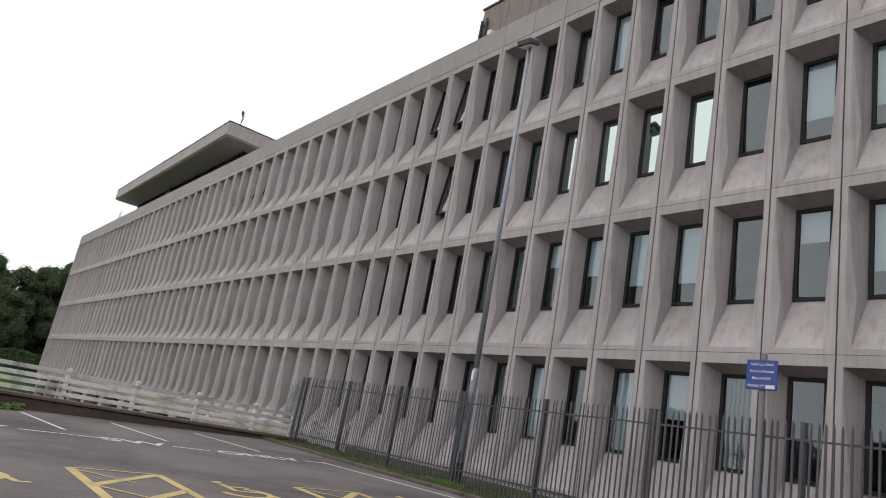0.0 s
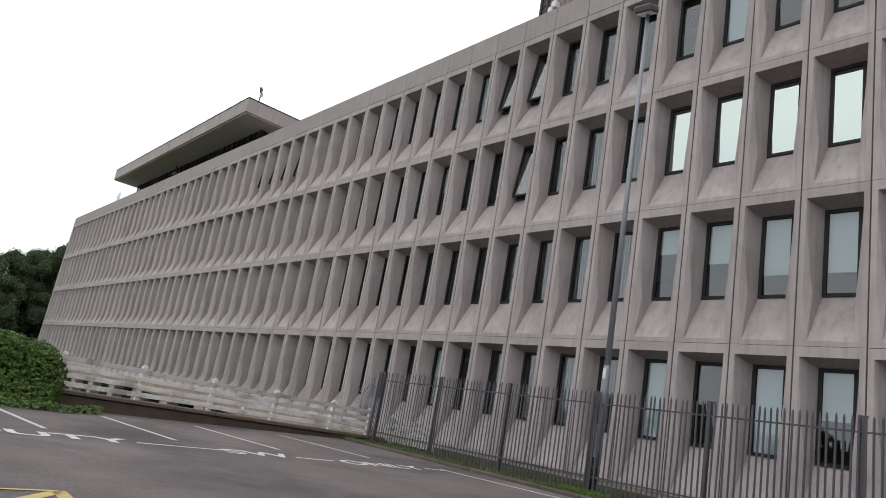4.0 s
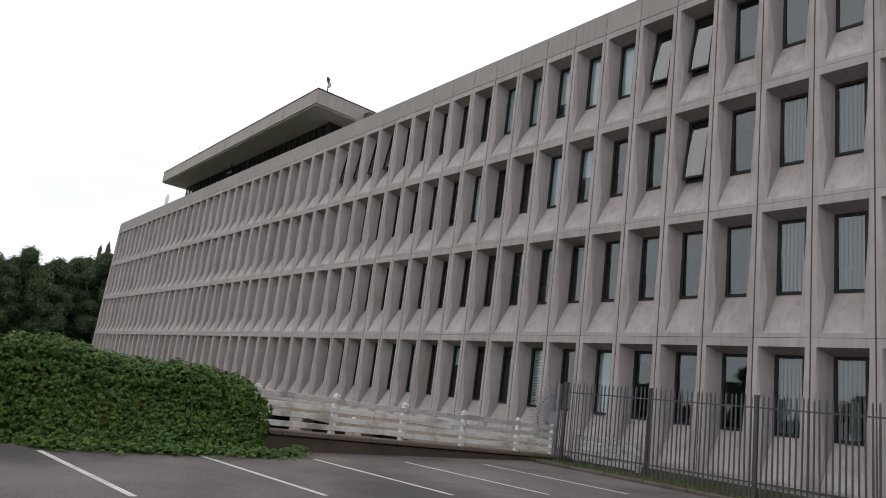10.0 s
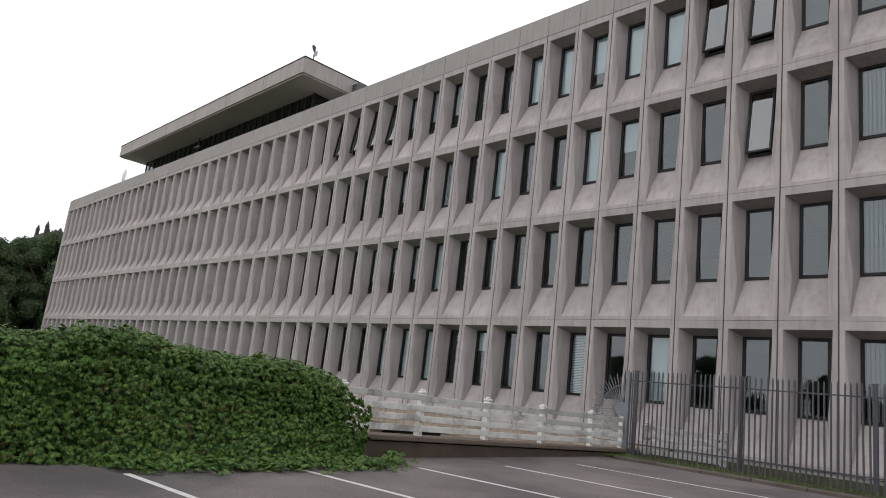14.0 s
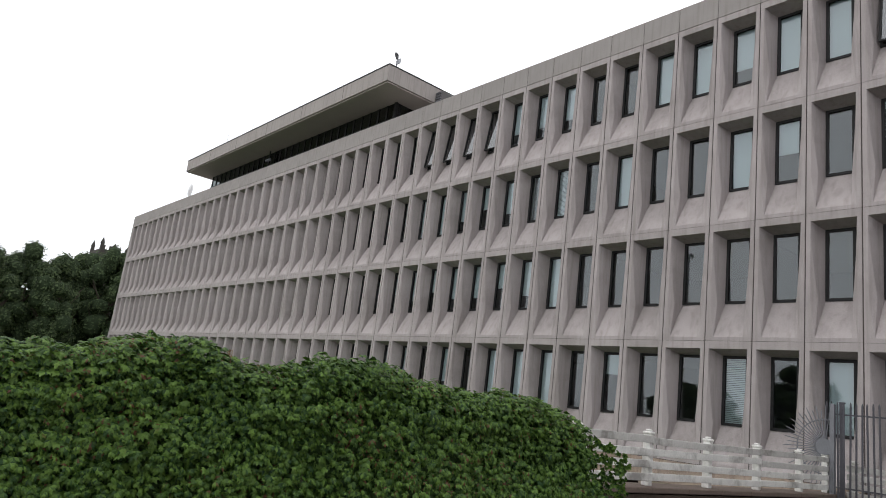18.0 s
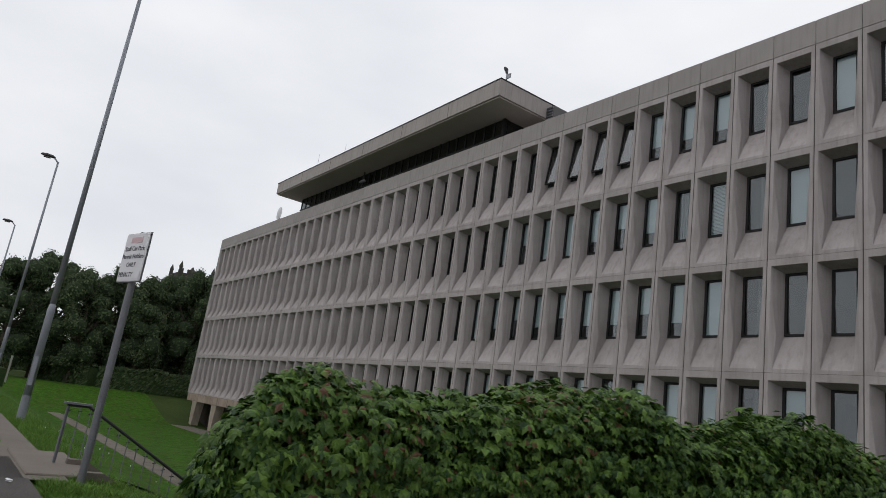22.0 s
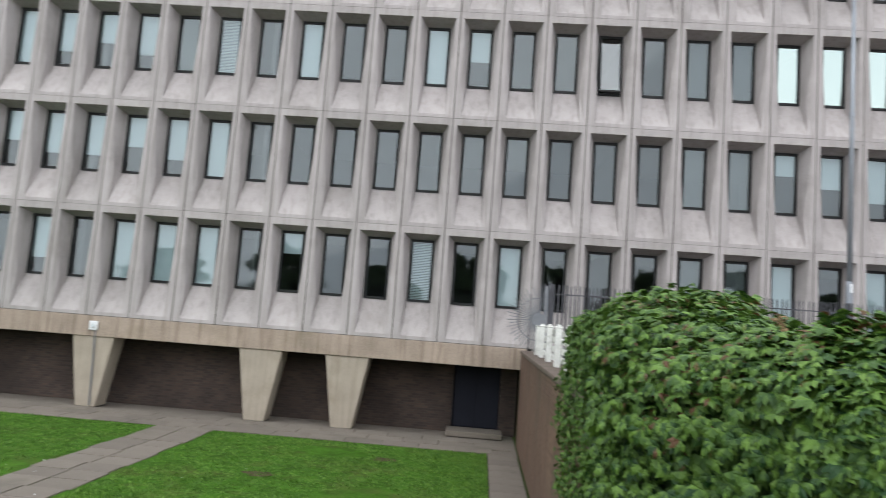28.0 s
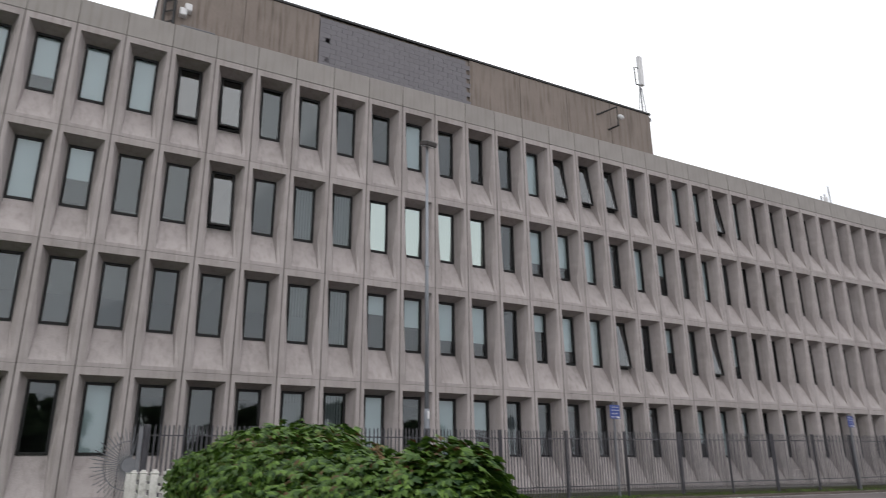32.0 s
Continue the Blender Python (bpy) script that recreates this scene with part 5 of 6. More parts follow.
part("pole", tubed([(0.45, 0, -0.4), (0.45, 0, 2.3)], 0.028, 6), STEEL, mast2)
part("panel", boxed(-0.12, -0.1, 0.9, 0.12, 0.05, 1.6, 0.02), SIGNWHITE, mast2)
part("cross_arm", tubed([(-0.3, 0, 1.2), (0.5, 0, 1.25)], 0.025, 6), STEEL, mast2)
part("yoke", tubed([(-0.35, 0, 0.8), (-0.35, 0, 1.6)], 0.03, 6), STEEL, mast2)
mast3 = tagged(empty("roof_equipment", (0.1, 1.9, 15.2)), "dark lattice and white boxes of rooftop equipment", "antenna")
for dx in (-0.35, -0.05):
    part("pole", tubed([(dx, 0, -1.5), (dx, 0, 1.6)], 0.05, 6), BLACK, mast3)
for i in range(5):
    part("rung", tubed([(-0.35, 0, -0.4 + i * 0.4), (-0.05, 0, -0.2 + i * 0.4)], 0.025, 5), BLACK, mast3)
for dx, dz in ((0.22, 0.55), (0.36, 0.75)):
    part("box", boxed(dx - 0.11, -0.15, dz - 0.14, dx + 0.11, 0.1, dz + 0.14, 0.03), SIGNWHITE, mast3)
part("pipe", tubed([(0.2, -0.05, 0.05), (1.25, -0.05, 0.05), (1.3, -0.05, -0.6)], 0.04, 8), STEEL, mast3)


def cctv(x, y, z, dz, label):
    home = tagged(empty("cctv_camera", (x, y, z)), label, "security camera")
    part("arm", tubed([(-1.0, 0.10, 0.0), (-0.1, -0.45, 0.42), (-0.1, -0.45, -0.5), (-0.3, 0.1, -0.45 - dz)], 0.045, 8), BLACK, home)
    part("dome", tubed([(-0.02, -0.45, -0.02), (0.10, -0.45, -0.05), (0.20, -0.45, -0.10)], [0.10, 0.13, 0.08], 12), SIGNWHITE, home, smooth=True)
    return home


cctv(18.6, 1.98, 16.5, 0.1, "white dome camera on a bent black bracket")
cam2 = tagged(empty("cctv_camera", (35.66, -0.05, 10.55)), "dome camera on an arm at the building's corner", "security camera")
part("arm", tubed([(-0.05, 0.1, 0.0), (0.55, -0.1, 0.06), (0.62, -0.1, -0.02)], 0.03, 8), SIGNWHITE, cam2)
part("dome", tubed([(0.62, -0.1, -0.02), (0.62, -0.1, -0.14), (0.62, -0.1, -0.26)], [0.06, 0.12, 0.05], 12), STEEL, cam2, smooth=True)
cam3 = tagged(empty("cctv_camera", (-34.6, 1.3, 15.98)), "small camera hung below the eaves on a pole", "security camera")
part("pole", tubed([(0, 0, 0.02), (0, 0, -0.55)], 0.045, 8), BLACK, cam3)
part("dome", tubed([(-0.25, -0.1, -0.62), (0.1, 0, -0.55), (0.2, 0, -0.62)], [0.07, 0.10, 0.06], 10), STEEL, cam3)
vane = tagged(empty("weather_vane", (-20.75, 0.7, HZ1 + 0.04)), "small rooftop wind gauge on a pole", "wind gauge")
part("pole", tubed([(0, 0, 0), (0, 0, 1.0)], 0.035, 8), STEEL, vane)
part("cup", tubed([(0, 0, 0.85), (-0.10, 0, 1.1), (-0.22, 0, 1.25)], [0.05, 0.10, 0.06], 8), BLACK, vane)
part("fin", boxed(0.02, -0.02, 0.55, 0.30, 0.02, 0.80, 0.008), LAMPGREY, vane)
unit = tagged(empty("rooftop_chiller", (-19.6, 3.2, 15.2)), "dark louvred rooftop plant box beside the eaves", "plant box")
part("casing", boxed(-0.4, -0.4, -1.3, 0.05, 1.4, 1.45, 0.03), LAMPHEAD, unit)
for i in range(9):
    part("louvre", boxed(-0.38, -0.44, 0.2 + i * 0.14, 0.03, -0.405, 0.28 + i * 0.14), STEEL, unit)
dish = tagged(empty("satellite_dish", (-46.6, 0.9, 14.6)), "white satellite dish on the roof", "satellite dish")
dm = bmesh.new()
rings = [[dm.verts.new((r * math.cos(a), -0.05 + 0.35 * r * r - 0.1, r * math.sin(a) + 0.5)) for a in (2 * math.pi * k / 16 for k in range(16))] for r in (0.06, 0.22, 0.40, 0.52)]
dm.faces.new(rings[0])
for r, s in zip(rings, rings[1:]):
    for k in range(16):
        dm.faces.new((r[k], r[(k + 1) % 16], s[(k + 1) % 16], s[k]))
part("bowl", dm, SIGNWHITE, dish, smooth=True)
part("foot", tubed([(0, 0.1, -0.4), (0, 0.0, 0.5)], 0.04, 8), STEEL, dish)
for ax, ah in ((-41.6, 1.9), (-37.5, 1.6)):
    aer = tagged(empty("whip_aerial", (ax, 1.0, HZ1 + 0.04)), "thin whip aerial on the roof", "antenna")
    part("whip", tubed([(0, 0, 0), (0.05, 0, ah)], [0.018, 0.008], 6), STEEL, aer)
    part("spreader", tubed([(-0.5, 0, 0.35), (0, 0, 0.2), (0.2, 0, 0.3)], 0.012, 5), STEEL, aer)


# ---- parked car ----
def loft(bm, sections):
    """Joins rings of equal length, each a list of points, along the car."""
    rings = [[bm.verts.new(p) for p in s] for s in sections]
    k = len(rings[0])
    for r, s in zip(rings, rings[1:]):
        for i in range(k - 1):
            bm.faces.new((r[i], s[i], s[i + 1], r[i + 1]))
    for r in (rings[0], rings[-1]):
        bm.faces.new(r if r is rings[0] else list(reversed(r)))
    return rings


car = tagged(empty("parked_car", (-20.75, -17.62, upper(-20.9, -18) + 0.02), 6), "black three-door hatchback parked facing the kerb", "car")
car.scale = (0.75, 0.75, 0.86)
# stations along y (front +): y, half-width at sill, half-width at waist, waist height, bonnet/roof height, half-width at roof
body = [(-1.90, 0.68, 0.74, 0.70, 0.92, 0.62), (-1.80, 0.78, 0.83, 0.88, 1.02, 0.68), (-1.2, 0.84, 0.87, 0.94, 1.04, 0.74), (0.2, 0.84, 0.87, 0.90, 1.0, 0.74), (0.85, 0.84, 0.86, 0.86, 0.98, 0.74), (1.35, 0.82, 0.84, 0.78, 0.92, 0.68), (1.75, 0.74, 0.80, 0.66, 0.80, 0.60), (1.95, 0.60, 0.68, 0.50, 0.62, 0.50)]
cb = bmesh.new()
secs = []
for yy, ws, ww, zw, zt, wr in body:
    low = 0.24 if abs(yy) < 1.7 else 0.30
    half = [(ws * 0.96, low), (ws, low + 0.10), (ww, zw * 0.72), (ww * 0.985, zw), (wr, zt), (wr * 0.45, zt + 0.02)]
    secs.append([(x, yy, z) for x, z in half] + [(-x, yy, z) for x, z in reversed(half)])
loft(cb, secs)
cbody = part("body", cb, CARPAINT, car, smooth=True)
gl = bmesh.new()
green = [(-1.78, 0.66, 1.00, 0.54, 1.12), (-1.55, 0.72, 1.02, 0.56, 1.38), (-1.0, 0.745, 1.02, 0.585, 1.49), (-0.4, 0.745, 1.0, 0.59, 1.51), (0.15, 0.745, 0.98, 0.575, 1.46), (0.70, 0.74, 0.96, 0.60, 1.24), (1.22, 0.70, 0.92, 0.66, 0.96)]
loft(gl, [[(a, yy, z0), (b, yy, z1 - 0.05), (b * 0.8, yy, z1), (-b * 0.8, yy, z1), (-b, yy, z1 - 0.05), (-a, yy, z0)] for yy, a, z0, b, z1 in green])
part("glasshouse", gl, CARGLASS, car, "dark tinted windows", smooth=False)
rf = bmesh.new()
loft(rf, [[(b + 0.015, yy, z1 - 0.055), (b * 0.82, yy, z1 + 0.012), (-b * 0.82, yy, z1 + 0.012), (-b - 0.015, yy, z1 - 0.055)] for yy, a, z0, b, z1 in green[:5]])
part("roof", rf, CARPAINT, car, smooth=True)
for s in (-1, 1):
    for (y0, z0), (y1, z1) in (((-0.35, 1.0), (-0.25, 1.48)), ((0.15, 1.43), (1.2, 0.95)), ((-1.5, 1.36), (-1.8, 1.02))):
        part("pillar", tubed([(s * 0.755, y0, z0), (s * (0.60 if z1 > z0 else 0.74), y1, z1)] if z1 > z0 else [(s * 0.605, y0, z0), (s * 0.735, y1, z1)], 0.035, 6), CARPAINT, car)
    part("mirror", boxed(s * 0.88 - 0.09, 0.55, 0.92, s * 0.88 + 0.09, 0.66, 1.05, 0.03), CARPAINT, car)
    part("headlight", boxed(s * 0.58 - 0.14, 1.66, 0.60, s * 0.58 + 0.14, 1.90, 0.74, 0.04), LIGHTGLASS, car)
    part("tail_light", boxed(s * 0.68 - 0.10, -1.90, 0.70, s * 0.68 + 0.10, -1.76, 0.98, 0.03), REDLENS, car)
    part("door_handle", boxed(s * 0.87 - 0.02, -0.25, 0.78, s * 0.87 + 0.02, -0.08, 0.81, 0.006), CARPAINT, car)
    part("door_seam", boxed(s * 0.872 - 0.004, 0.72, 0.34, s * 0.872 + 0.004, 0.735, 0.90), BLACK, car)
    for yy in (-1.26, 1.24):
        wheel = part("wheel", tubed([(s * 0.70, yy, 0.30), (s * 0.87, yy, 0.30)], 0.30, 22), RUBBER, car)
        part("rim", tubed([(s * 0.865, yy, 0.30), (s * 0.882, yy, 0.30)], [0.205, 0.19], 20), BLACK, wheel)
        for q in range(5):
            a = 2 * math.pi * q / 5 + 0.3
            part("spoke", tubed([(s * 0.886, yy, 0.30), (s * 0.886, yy + 0.2 * math.cos(a), 0.30 + 0.2 * math.sin(a))], [0.045, 0.030], 6), ALLOY, wheel)
        part("rim_edge", tubed([(s * 0.884, yy + 0.205 * math.cos(a), 0.30 + 0.205 * math.sin(a)) for a in (2 * math.pi * q / 20 for q in range(21))], 0.014, 5), ALLOY, wheel)
        part("arch", tubed([(s * 0.855, yy + 0.36 * math.cos(a), 0.30 + 0.36 * math.sin(a)) for a in (math.pi * q / 12 for q in range(13))], 0.03, 6), BLACK, car)
part("bumper", boxed(-0.66, 1.86, 0.26, 0.66, 2.03, 0.46, 0.05), CARPAINT, car)
part("grille", boxed(-0.35, 2.0, 0.30, 0.35, 2.04, 0.40, 0.01), BLACK, car)


# ---- trees ----
def tree(x, y, z, tall, wide, seed, mat, leaves, label, low=0.12, leaf=0.22, name="tree"):
    """A tapered trunk with limbs, and a crown of many small leaf clumps in uneven lobes with gaps."""
    r = random.Random(seed)
    home = tagged(empty(name, (x, y, z)), label, "tree")
    tb = bmesh.new()
    tube(tb, [(0, 0, -0.3), (0.1, 0.05, tall * 0.3), (0.0, 0.15, tall * 0.62)], [tall * 0.028, tall * 0.020, tall * 0.008], 9)
    for i in range(7):
        a = r.uniform(0, 2 * math.pi)
        h = tall * r.uniform(0.22, 0.5)
        tube(tb, [(0.05, 0.05, h), (wide * 0.2 * math.cos(a), wide * 0.2 * math.sin(a), h + tall * 0.10), (wide * 0.40 * math.cos(a), wide * 0.40 * math.sin(a), h + tall * 0.24)], [tall * 0.010, tall * 0.007, tall * 0.002], 6)
    part("trunk", tb, BARK, home)
    lobes = []
    for i in range(44):
        a, t = r.uniform(0, 2 * math.pi), r.uniform(low + 0.10, 0.90)
        reach = wide * 0.5 * math.sin(math.pi * min(1.0, (t - low) / (1 - low) * 0.86 + 0.10)) * r.uniform(0.45, 0.80)
        lobes.append((Vector((reach * math.cos(a), reach * math.sin(a), tall * t)), wide * r.uniform(0.11, 0.23), tall * r.uniform(0.06, 0.12)))
    vs, fs = [], []
    for i in range(leaves):
        c, rx, rz = r.choice(lobes)
        d = Vector((r.gauss(0, 1), r.gauss(0, 1), r.gauss(0, 1))).normalized()
        q = r.random() ** 0.35
        p = c + Vector((d.x * rx * q, d.y * rx * q, d.z * rz * q))
        n = (d + Vector((r.uniform(-0.7, 0.7), r.uniform(-0.7, 0.7), r.uniform(-0.2, 0.9)))).normalized()
        u = n.orthogonal().normalized()
        v = n.cross(u)
        s = leaf * r.uniform(0.6, 1.3)
        turn = r.uniform(0, 6.28)
        e, f = u * math.cos(turn) + v * math.sin(turn), v * math.cos(turn) - u * math.sin(turn)
        k = len(vs)
        vs += [tuple(p - e * s * 0.9), tuple(p + f * s * 0.5 + n * s * 0.1), tuple(p + e * s), tuple(p - f * s * 0.5 + n * s * 0.1)]
        fs += [(k, k + 1, k + 2), (k, k + 2, k + 3)]
    tagged(soup("crown", vs, fs, mat, home), kind="")
    # solid filler lobes; their dark colour stands in for shade inside the crown
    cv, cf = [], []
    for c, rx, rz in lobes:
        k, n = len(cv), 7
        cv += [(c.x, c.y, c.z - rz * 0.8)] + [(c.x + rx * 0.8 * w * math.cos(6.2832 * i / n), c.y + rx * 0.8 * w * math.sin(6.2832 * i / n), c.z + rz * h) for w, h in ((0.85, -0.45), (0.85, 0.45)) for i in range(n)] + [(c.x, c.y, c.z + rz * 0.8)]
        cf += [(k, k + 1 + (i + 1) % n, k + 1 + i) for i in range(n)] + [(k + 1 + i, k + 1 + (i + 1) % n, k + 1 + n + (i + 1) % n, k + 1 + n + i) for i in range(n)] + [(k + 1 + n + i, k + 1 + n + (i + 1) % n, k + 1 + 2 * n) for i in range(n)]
    soup("crown_filler", cv, cf, CROWN_CORE, home, "solid filler lobes, coloured dark for the shade inside the crown", smooth=True)
    return home


TREES = ((-68, -13.0, 9.0, 6.5, TREE_LEAF), (-69, -10.2, 9.6, 6.0, TREE_LEAF), (-66, -7.6, 8.3, 5.5, TREE_LEAF_B), (-68, -5.0, 9.4, 5.6, TREE_LEAF), (-66, -2.4, 8.9, 5.2, TREE_LEAF_B),
         (-69, -0.2, 9.6, 5.6, TREE_LEAF), (-67, 2.2, 10.2, 5.4, TREE_LEAF), (-70, 4.8, 10.6, 6.0, TREE_LEAF_B), (-72, 8.0, 11.0, 7.0, TREE_LEAF), (-74, -4.0, 9.0, 7.0, TREE_LEAF), (-76, 1.0, 9.2, 7.0, TREE_LEAF))
for i, (tx, ty, th, tw, tm) in enumerate(TREES):
    tree(tx, ty, height(tx, ty) - 0.1, th * 1.25, tw, 100 + i, tm, 15000, "dark green broadleaf tree beyond the lawn", low=0.03, leaf=0.135)
for i, (tx, ty, th, tw) in enumerate(((-76, -27.5, 9.6, 8.5), (-77, -31.5, 9.0, 8.0), (-98, -26.5, 6.0, 6.0), (-112, -25.0, 5.2, 7.0), (-118, -21.0, 5.0, 7.0), (-125, -30.0, 7.0, 8.0))):
    tree(tx, ty, upper(tx, ty) - 0.2, th * 1.14, tw * 1.1, 140 + i, TREE_LEAF_B if i % 2 else TREE_LEAF, 22000 if i < 2 else 11000, "broadleaf tree beyond the car park", low=0.06, leaf=0.16)


def leafy_bank(name, line, width, tall, mat, count, seed, label, leaf=0.10, sort="hedge"):
    """A clipped or wild hedge along a line: a dark core and a coat of leaves."""
    r = random.Random(seed)
    home = tagged(empty(name), label, sort)
    vs, fs, cv, cf = [], [], [], []
    fine = []
    for (xa, ya), (xb, yb) in zip(line, line[1:]):
        k = max(1, int(math.dist((xa, ya), (xb, yb)) / 2.5))
        fine += [(xa + (xb - xa) * i / k, ya + (yb - ya) * i / k) for i in range(k)]
    line = fine + [line[-1]]
    for (xa, ya), (xb, yb) in zip(line, line[1:]):
        d = Vector((xb - xa, yb - ya, 0))
        side = Vector((-d.y, d.x, 0)).normalized()
        k = len(cv)
        for px, py in ((xa, ya), (xb, yb)):
            z = height(px, py)
            for s, h in ((-0.42, 0.0), (-0.40, 0.86), (0.40, 0.86), (0.42, 0.0)):
                cv.append((px + side.x * width * s, py + side.y * width * s, z - 0.1 + tall * h))
        cf += [(k, k + 1, k + 5, k + 4), (k + 1, k + 2, k + 6, k + 5), (k + 2, k + 3, k + 7, k + 6), (k, k + 3, k + 2, k + 1), (k + 4, k + 5, k + 6, k + 7)]
        for i in range(int(count * d.length)):
            t = r.random()
            px, py = xa + d.x * t, ya + d.y * t
            z = height(px, py)
            f = r.random()
            hump = 1.0 + 0.14 * noise3(px, py, seed, 0.5)
            if f < 0.35:
                p, n = Vector((px, py, z + tall * hump * r.uniform(0.86, 1.02))) + side * width * r.uniform(-0.5, 0.5), Vector((0, 0, 1))
            else:
                s = 1 if f < 0.68 else -1
                p, n = Vector((px, py, z + tall * hump * r.uniform(0.0, 0.98))) + side * s * width * r.uniform(0.42, 0.54), side * s
            n = (n + Vector((r.uniform(-0.6, 0.6), r.uniform(-0.6, 0.6), r.uniform(-0.3, 0.6)))).normalized()
            u = n.orthogonal().normalized()
            v = n.cross(u)
            s = leaf * r.uniform(0.6, 1.3)
            k = len(vs)
            vs += [tuple(p - u * s), tuple(p + v * s * 0.5), tuple(p + u * s), tuple(p - v * s * 0.5)]
            fs += [(k, k + 1, k + 2), (k, k + 2, k + 3)]
    # solid filler, coloured dark in place of the shade behind the leaves
    soup("core", cv, cf, CREEPER_CORE, home)
    soup("leaves", vs, fs, mat, home)
    return home


leafy_bank("clipped_hedge", [(-96, -30), (-70, -23), (-53, -17.2), (-47, -14.2)], 1.6, 1.25, HEDGE_LEAF, 420, 5, "clipped olive-green hedge beyond the further car park", leaf=0.085)
leafy_bank("shrub_belt", [(-70, -9), (-64.5, -5.5), (-63.5, 0.5), (-62.5, 7.0)], 2.4, 1.9, TREE_LEAF, 220, 8, "dark shrubs below the trees", leaf=0.17)
leafy_bank("shrub_belt", [(-150, -33), (-120, -28), (-100, -20), (-82, -6), (-80, 14)], 6.0, 4.5, TREE_LEAF, 240, 9, "distant dark belt of trees", leaf=0.24, sort="trees")

# blue badge sign on a post beyond the car park
bs = tagged(empty("parking_sign", (-62.0, -23.0, upper(-62, -23))), "small blue sign on a thin post", "sign")
part("post", tubed([(0, 0, -0.3), (0, 0, 2.9)], 0.04, 8), STEEL, bs)
part("board", boxed(-0.02, -0.3, 2.4, 0.02, 0.3, 3.0, 0.01), SIGNBLUE, bs)
for px, py in ((-56.0, -21.6), (-46.6, -13.6)):
    mp = tagged(empty("marker_post", (px, py, upper(px, py))), "short pale wooden marker post", "post")
    part("stake", boxed(-0.05, -0.05, -0.3, 0.05, 0.05, 1.3, 0.01), CREAM, mp)

# church tower behind the trees
church = tagged(empty("church_tower", (-120, 15.0, 3.0)), "dark stone church tower with corner pinnacles", "church")
part("tower", boxed(-3.2, -3.0, -3, 3.2, 3.0, 16.6), FARSTONE, church)
part("string_course", boxed(-3.35, -3.15, 14.6, 3.35, 3.15, 14.9), FARSTONE, church)
for i in range(5):
    part("merlon", boxed(3.0, -2.9 + i * 1.25, 16.6, 3.25, -2.3 + i * 1.25, 17.3), FARSTONE, church)
for sx in (-1, 1):
    for sy in (-1, 1):
        part("pinnacle", tubed([(sx * 2.9, sy * 2.75, 16.6), (sx * 2.9, sy * 2.75, 17.4), (sx * 2.9, sy * 2.75, 17.6), (sx * 2.9, sy * 2.75, 18.6)], [0.34, 0.28, 0.36, 0.03], 8), FARSTONE, church)
part("turret", tubed([(1.0, -0.3, 16.6), (1.0, -0.3, 17.4), (1.0, -0.3, 18.2)], [0.6, 0.55, 0.05], 10), FARSTONE, church)
for sy in (-1.2, 1.2):
    part("belfry_window", boxed(3.2, sy - 0.5, 11.0, 3.26, sy + 0.5, 14.0), BLACK, church)

# ---- brick hall beyond the car park ----
hall = tagged(empty("brick_hall", (43.45, 3.0, 0.75), math.degrees(math.atan2(-8.4, 3.25))), "low brown brick hall with green roof trim", "building")
hall.scale = (1, -1, 1)
# local x runs along the wall towards the aisle, y points to the car park
zl = lambda x: 3.05 + 0.262 * x
zu = lambda x: 5.22 + 0.207 * x
wb = bmesh.new()
prism(wb, None, [(-1.2, 0, -0.8), (22, 0, -0.8), (22, 0, zl(22)), (-1.2, 0, zl(-1.2))], [(-1.2, -0.35, -0.8), (22, -0.35, -0.8), (22, -0.35, zl(22)), (-1.2, -0.35, zl(-1.2))])
part("gable_wall", wb, FARBRICK, hall)
for nm, z_of, dz, y0, mat in (("lower_fascia", zl, 0.34, 0.12, GREEN), ("upper_fascia", zu, 0.30, -2.2, GREEN)):
    fb = bmesh.new()
    prism(fb, None, [(-1.6, y0, z_of(-1.6)), (22, y0, z_of(22)), (22, y0, z_of(22) + dz), (-1.6, y0, z_of(-1.6) + dz)], [(-1.6, y0 - 0.12, z_of(-1.6)), (22, y0 - 0.12, z_of(22)), (22, y0 - 0.12, z_of(22) + dz), (-1.6, y0 - 0.12, z_of(-1.6) + dz)])
    part(nm, fb, mat, hall, "green painted sloping fascia")
rb = bmesh.new()
prism(rb, None, [(-1.6, 0.1, zl(-1.6) + 0.345), (22, 0.1, zl(22) + 0.345), (22, -2.5, zu(22) - 1.05), (-1.6, -2.5, zu(-1.6) - 1.05)], [(-1.6, 0.1, zl(-1.6) + 0.20), (22, 0.1, zl(22) + 0.20), (22, -2.5, zu(22) - 1.2), (-1.6, -2.5, zu(-1.6) - 1.2)])
part("lower_roof", rb, ROOFTILE, hall)
rb = bmesh.new()
prism(rb, None, [(-1.6, -2.2, zu(-1.6) + 0.31), (22, -2.2, zu(22) + 0.31), (22, -12, zu(22) + 0.31), (-1.6, -12, zu(-1.6) + 0.31)], [(-1.6, -2.2, zu(-1.6) + 0.1), (22, -2.2, zu(22) + 0.1), (22, -12, zu(22) + 0.1), (-1.6, -12, zu(-1.6) + 0.1)])
part("upper_roof", rb, ROOFTILE, hall)
cw = bmesh.new()
prism(cw, None, [(-1.2, -2.5, zu(-1.2) - 1.3), (22, -2.5, zu(22) - 1.3), (22, -2.5, zu(22) + 0.1), (-1.2, -2.5, zu(-1.2) + 0.1)], [(-1.2, -2.8, zu(-1.2) - 1.3), (22, -2.8, zu(22) - 1.3), (22, -2.8, zu(22) + 0.1), (-1.2, -2.8, zu(-1.2) + 0.1)])
part("clerestory_wall", cw, BLACK, hall)
